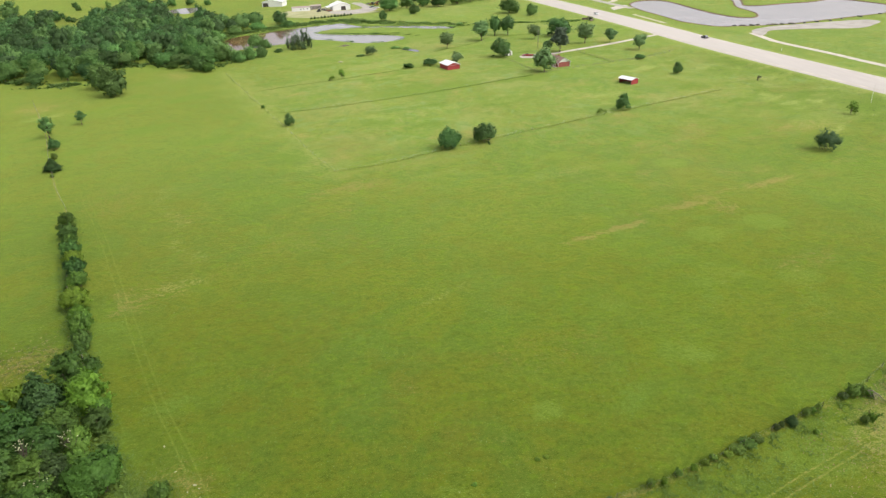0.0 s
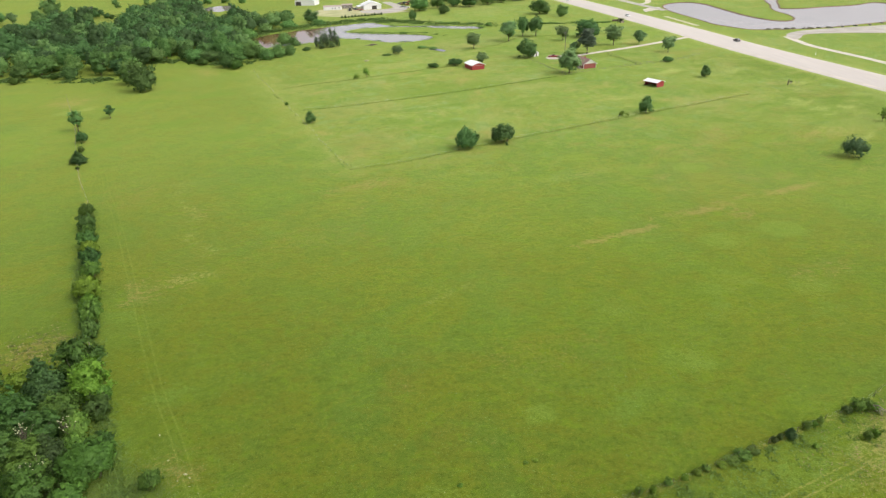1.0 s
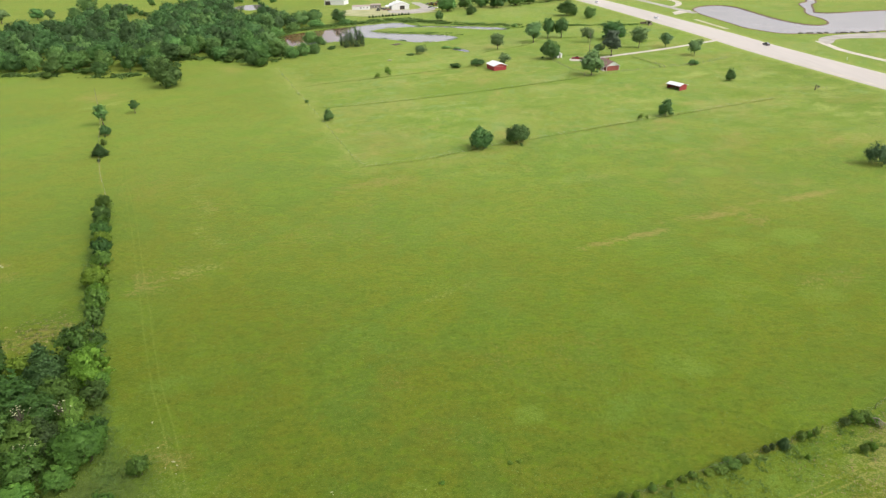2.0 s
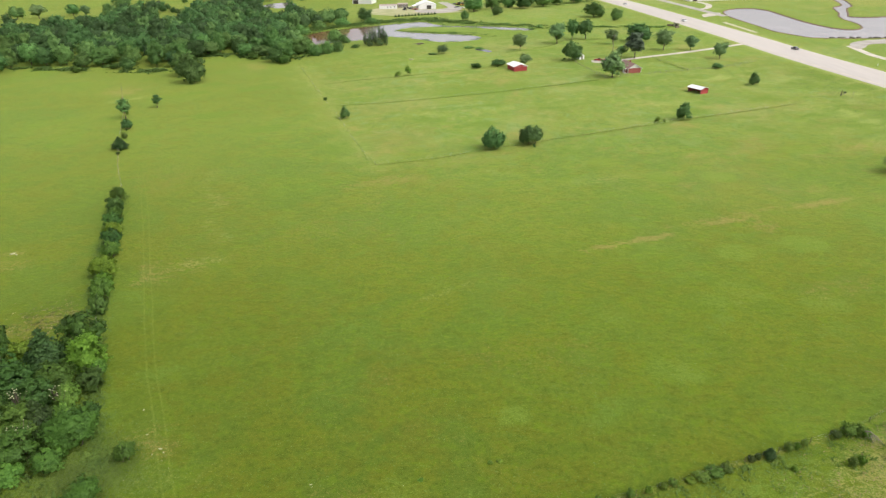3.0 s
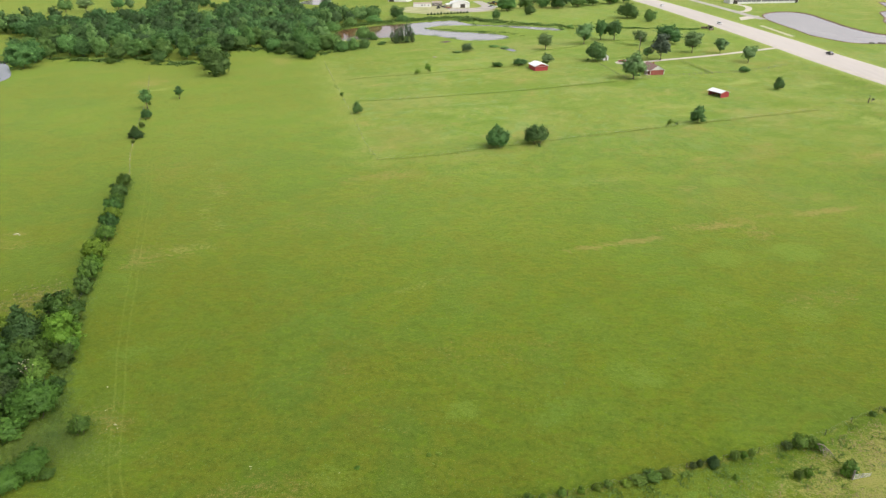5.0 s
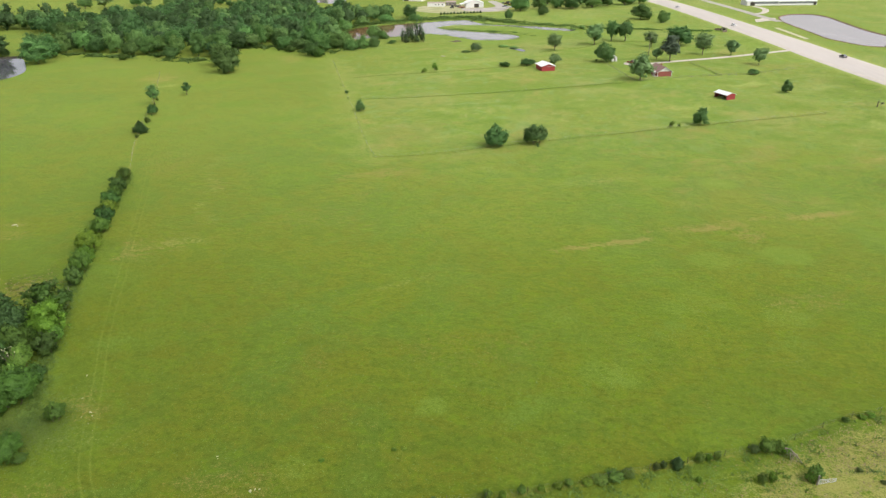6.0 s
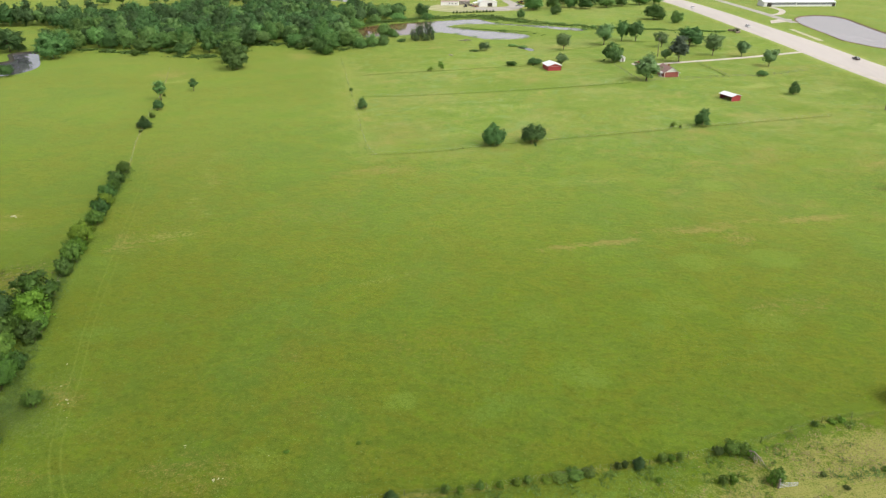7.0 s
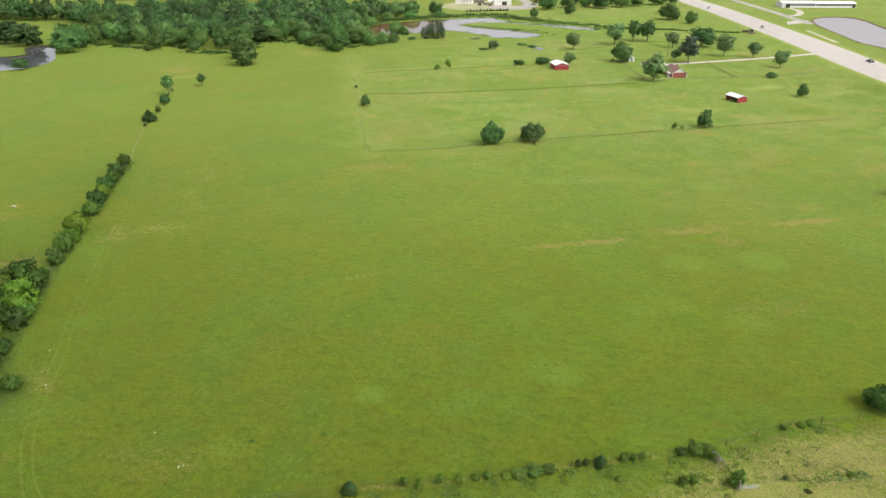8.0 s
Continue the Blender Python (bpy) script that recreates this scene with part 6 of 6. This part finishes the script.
def field_spots(count, box, seed, drop=None):
    rng = np.random.default_rng(seed)
    x = rng.uniform(box[0], box[1], count)
    y = rng.uniform(box[2], box[3], count)
    thick = np.array([noise.noise((a * 0.12, b * 0.2, seed)) + 0.6 * noise.noise((a * 0.5, b * 0.5, seed)) for a, b in zip(x, y)])
    keep = thick + 0.25 * rng.normal(size=count) > -0.05
    if drop is not None:
        keep &= ~drop(x, y)
    return np.column_stack([x, y, 0.5 + 0.9 * rng.random(count)])[keep]


south_y = lambda x: np.interp(x, [p[0] for p in FENCE_SOUTH], [p[1] for p in FENCE_SOUTH])
fade = np.random.default_rng(77)
tufts("pasture_tufts", field_spots(150000, (-110, 130, 44, 230), 3, lambda x, y: (y < south_y(x) + 1) | (fade.random(len(x)) < (y - 60) / 170)), 0.2, GRASS_TUFT, "short tufted pasture grass", "grass", 31, 1, 0.2, 0.3)
tufts("straw_tufts", field_spots(42000, (30, 110, 46, 100), 7, lambda x, y: (y > south_y(x) - 1.2) | (fade.random(len(x)) > (x - 28) / 25)), 0.2, STRAW_TUFT, "dry straw-coloured grass beyond the fence", "dry grass", 32, 2, 0.28, 0.25)
tufts("rough_weeds", field_spots(60000, (-5, 80, 46, 85), 8, lambda x, y: (y > south_y(x) - 0.5) | (fade.random(len(x)) < (x - 39) / 11) | (fade.random(len(x)) < (south_y(x) - y) / 14)), 0.19, LEAF_WEED, "green weeds beyond the southern fence", "weeds", 33, 2, 0.5, 0.22)
tufts("straw_clumps", field_spots(24000, (44, 110, 50, 98), 27, lambda x, y: (y > south_y(x) - 1.0) | (np.sin(1.9 * (y - 0.42 * x)) + 0.8 * np.sin(0.8 * x + 0.5 * y) < 0.5)), 0.16, DEAD_TUFT, "clumps of dead brown grass beyond the fence", "dry grass", 61, 3, 0.4, 0.3)
tufts("track_weeds", along([(52, 68.2), (58, 69.8), (62, 71.2), (68, 73.6), (84, 81)], 900, 0.45, 62, True), 0.17, LEAF_WEED, "low green weeds beside the wheel track", "weeds", 63, 3, 0.4, 0.3)
tufts("verge_weeds", field_spots(26000, (118, 176, 168, 330), 19, lambda x, y: (seg_dist(x, y, ROAD_LINE) < 14) | (x < 130) & (fade.random(len(x)) < 0.6)), 0.2, LEAF_WEED, "rough tufted weeds beside the highway", "weeds", 60, 2, 0.4, 0.3)
tufts("weed_clumps", field_spots(26000, (2, 62, 46, 82), 18, lambda x, y: (y > south_y(x) - 0.3) | (fade.random(len(x)) < (south_y(x) - y) / 9) | (np.sin(0.9 * x + 1.3 * y) + np.sin(1.7 * x - 0.8 * y) < 0.2)), 0.21, LEAF_WEED_BRIGHT, "bright green leafy weeds beyond the southern fence", "weeds", 59, 4, 0.6, 0.35)
tufts("fence_weeds", along(FENCE_SOUTH, 1500, 0.4, 41), 0.2, GRASS_TUFT, "rough dark grass along the southern fence", "weeds", 34, 4, 0.7, 0.12)
tufts("fence_weeds", along(FENCE_CORNER, 1600, 0.5, 42), 0.19, GRASS_TUFT, "rough dark grass along the pasture fence", "weeds", 35, 3, 0.7, 0.2)
tufts("fence_weeds", along(FENCE_MID, 1500, 0.45, 43), 0.19, GRASS_TUFT, "rough dark grass along the meadow fence", "weeds", 36, 3, 0.7, 0.2)
tufts("fence_weeds", along(FENCE_WEST[4:], 4500, 0.9, 44), 0.4, LEAF_WEED, "green weeds along the western fence", "weeds", 37, 3, 0.5, 0.15)
for k, old_line in enumerate(OLD_LINES):
    tufts("field_line_weeds", along(old_line, int(13 * math.dist(old_line[0], old_line[-1])), 0.5, 70 + k), 0.15, GRASS_TUFT, "dark rough weeds along an old field line", "weeds", 80 + k, 3, 0.7, 0.2)
tufts("fence_weeds", along(FENCE_NORTH, 800, 0.9, 45, True), 0.17, LEAF_RANK, "sparse rough grass along the northern fence", "weeds", 38, 3, 0.7, 0.2)
tufts("creek_weeds", along(CREEK, 2600, 1.7, 46, True), 0.5, LEAF_RANK, "tall dark weeds along the creek", "weeds", 39, 3, 0.7, 0.3)
thick_xy = np.random.default_rng(12).normal((-71, 75), (6.0, 7.0), (7000, 2))
thick_xy = thick_xy[(thick_xy[:, 0] < -63 + 0.5 * (68 - thick_xy[:, 1])) & (thick_xy[:, 1] < 92)]
tufts("thicket_brambles", np.column_stack([thick_xy, np.ones(len(thick_xy))]), 0.6, LEAF_THICK, "dark green brambles between the thicket trees", "brambles", 58, 3, 0.9, 0.2)
tufts("thicket_weeds", np.column_stack([np.random.default_rng(9).normal(-58, 4, 9000), np.random.default_rng(10).normal(63, 3.5, 9000), np.ones(9000)]), 0.2, LEAF_WEED, "green weeds at the foot of the thicket", "weeds", 40, 3, 0.5, 0.15)
NORTH_SHORE = [(-112, 488), (-96, 496), (-78, 507), (-60, 518), (-42, 525), (-28, 510), (-12, 500), (4, 494), (24, 486), (40, 478)]
tufts("shore_weeds", along(NORTH_SHORE, 7500, 3.4, 47, True), 0.5, LEAF_RANK, "tall green weeds along the pond bank", "weeds", 48, 3, 0.8, 0.35)
tufts("shore_weeds", along(POND_MAIN[::3], 3000, 0.9, 49, True), 0.3, LEAF_RANK, "rough green reeds at the edge of the pond", "reeds", 50, 3, 0.8, 0.3)
tufts("shore_weeds", along([(-56, 470), (-42, 462), (-20, 454), (0, 446), (6, 436)], 1500, 1.6, 51, True), 0.3, LEAF_RANK, "rough green reeds on the spit", "reeds", 52, 3, 0.8, 0.3)
clod_xy = np.random.default_rng(91).normal((-84, 100), (3.2, 3.2), (2600, 2))
clod_xy = clod_xy[np.array([noise.noise((0.5 * (a + b), 1.1 * (b - 0.45 * a), 2)) > 0.05 for a, b in clod_xy])]
tufts("rough_ridges", np.column_stack([clod_xy[::2], np.ones(len(clod_xy[::2]))]), 0.22, GRASS_TUFT, "dark rough grass on eroded ground", "rough grass", 92, 3, 0.4, 0.4)
tufts("rough_ridges", np.column_stack([clod_xy[1::2] + (0.0, -0.4), np.ones(len(clod_xy[1::2]))]), 0.2, STRAW_TUFT, "dry rough grass on eroded ground", "rough grass", 93, 2, 0.3, 0.4)
BANK = [(-101, 372), (-110, 392), (-116, 418), (-121, 445), (-119, 470), (-104, 492), (-84, 508), (-62, 521), (-42, 529), (-26, 514), (-6, 502)]
tufts("bank_brambles", along(BANK, 8000, 3.6, 95, True), 0.75, LEAF_RANK, "rank bright green brambles on the pond bank", "brambles", 96, 3, 0.6, 0.45)
tufts("edge_brambles", along(WOOD[3:14], 9000, 2.6, 97, True) - np.array([0, 2.0, 0]), 0.6, LEAF_RANK, "rank green undergrowth at the foot of the wood", "brambles", 98, 3, 0.7, 0.45)
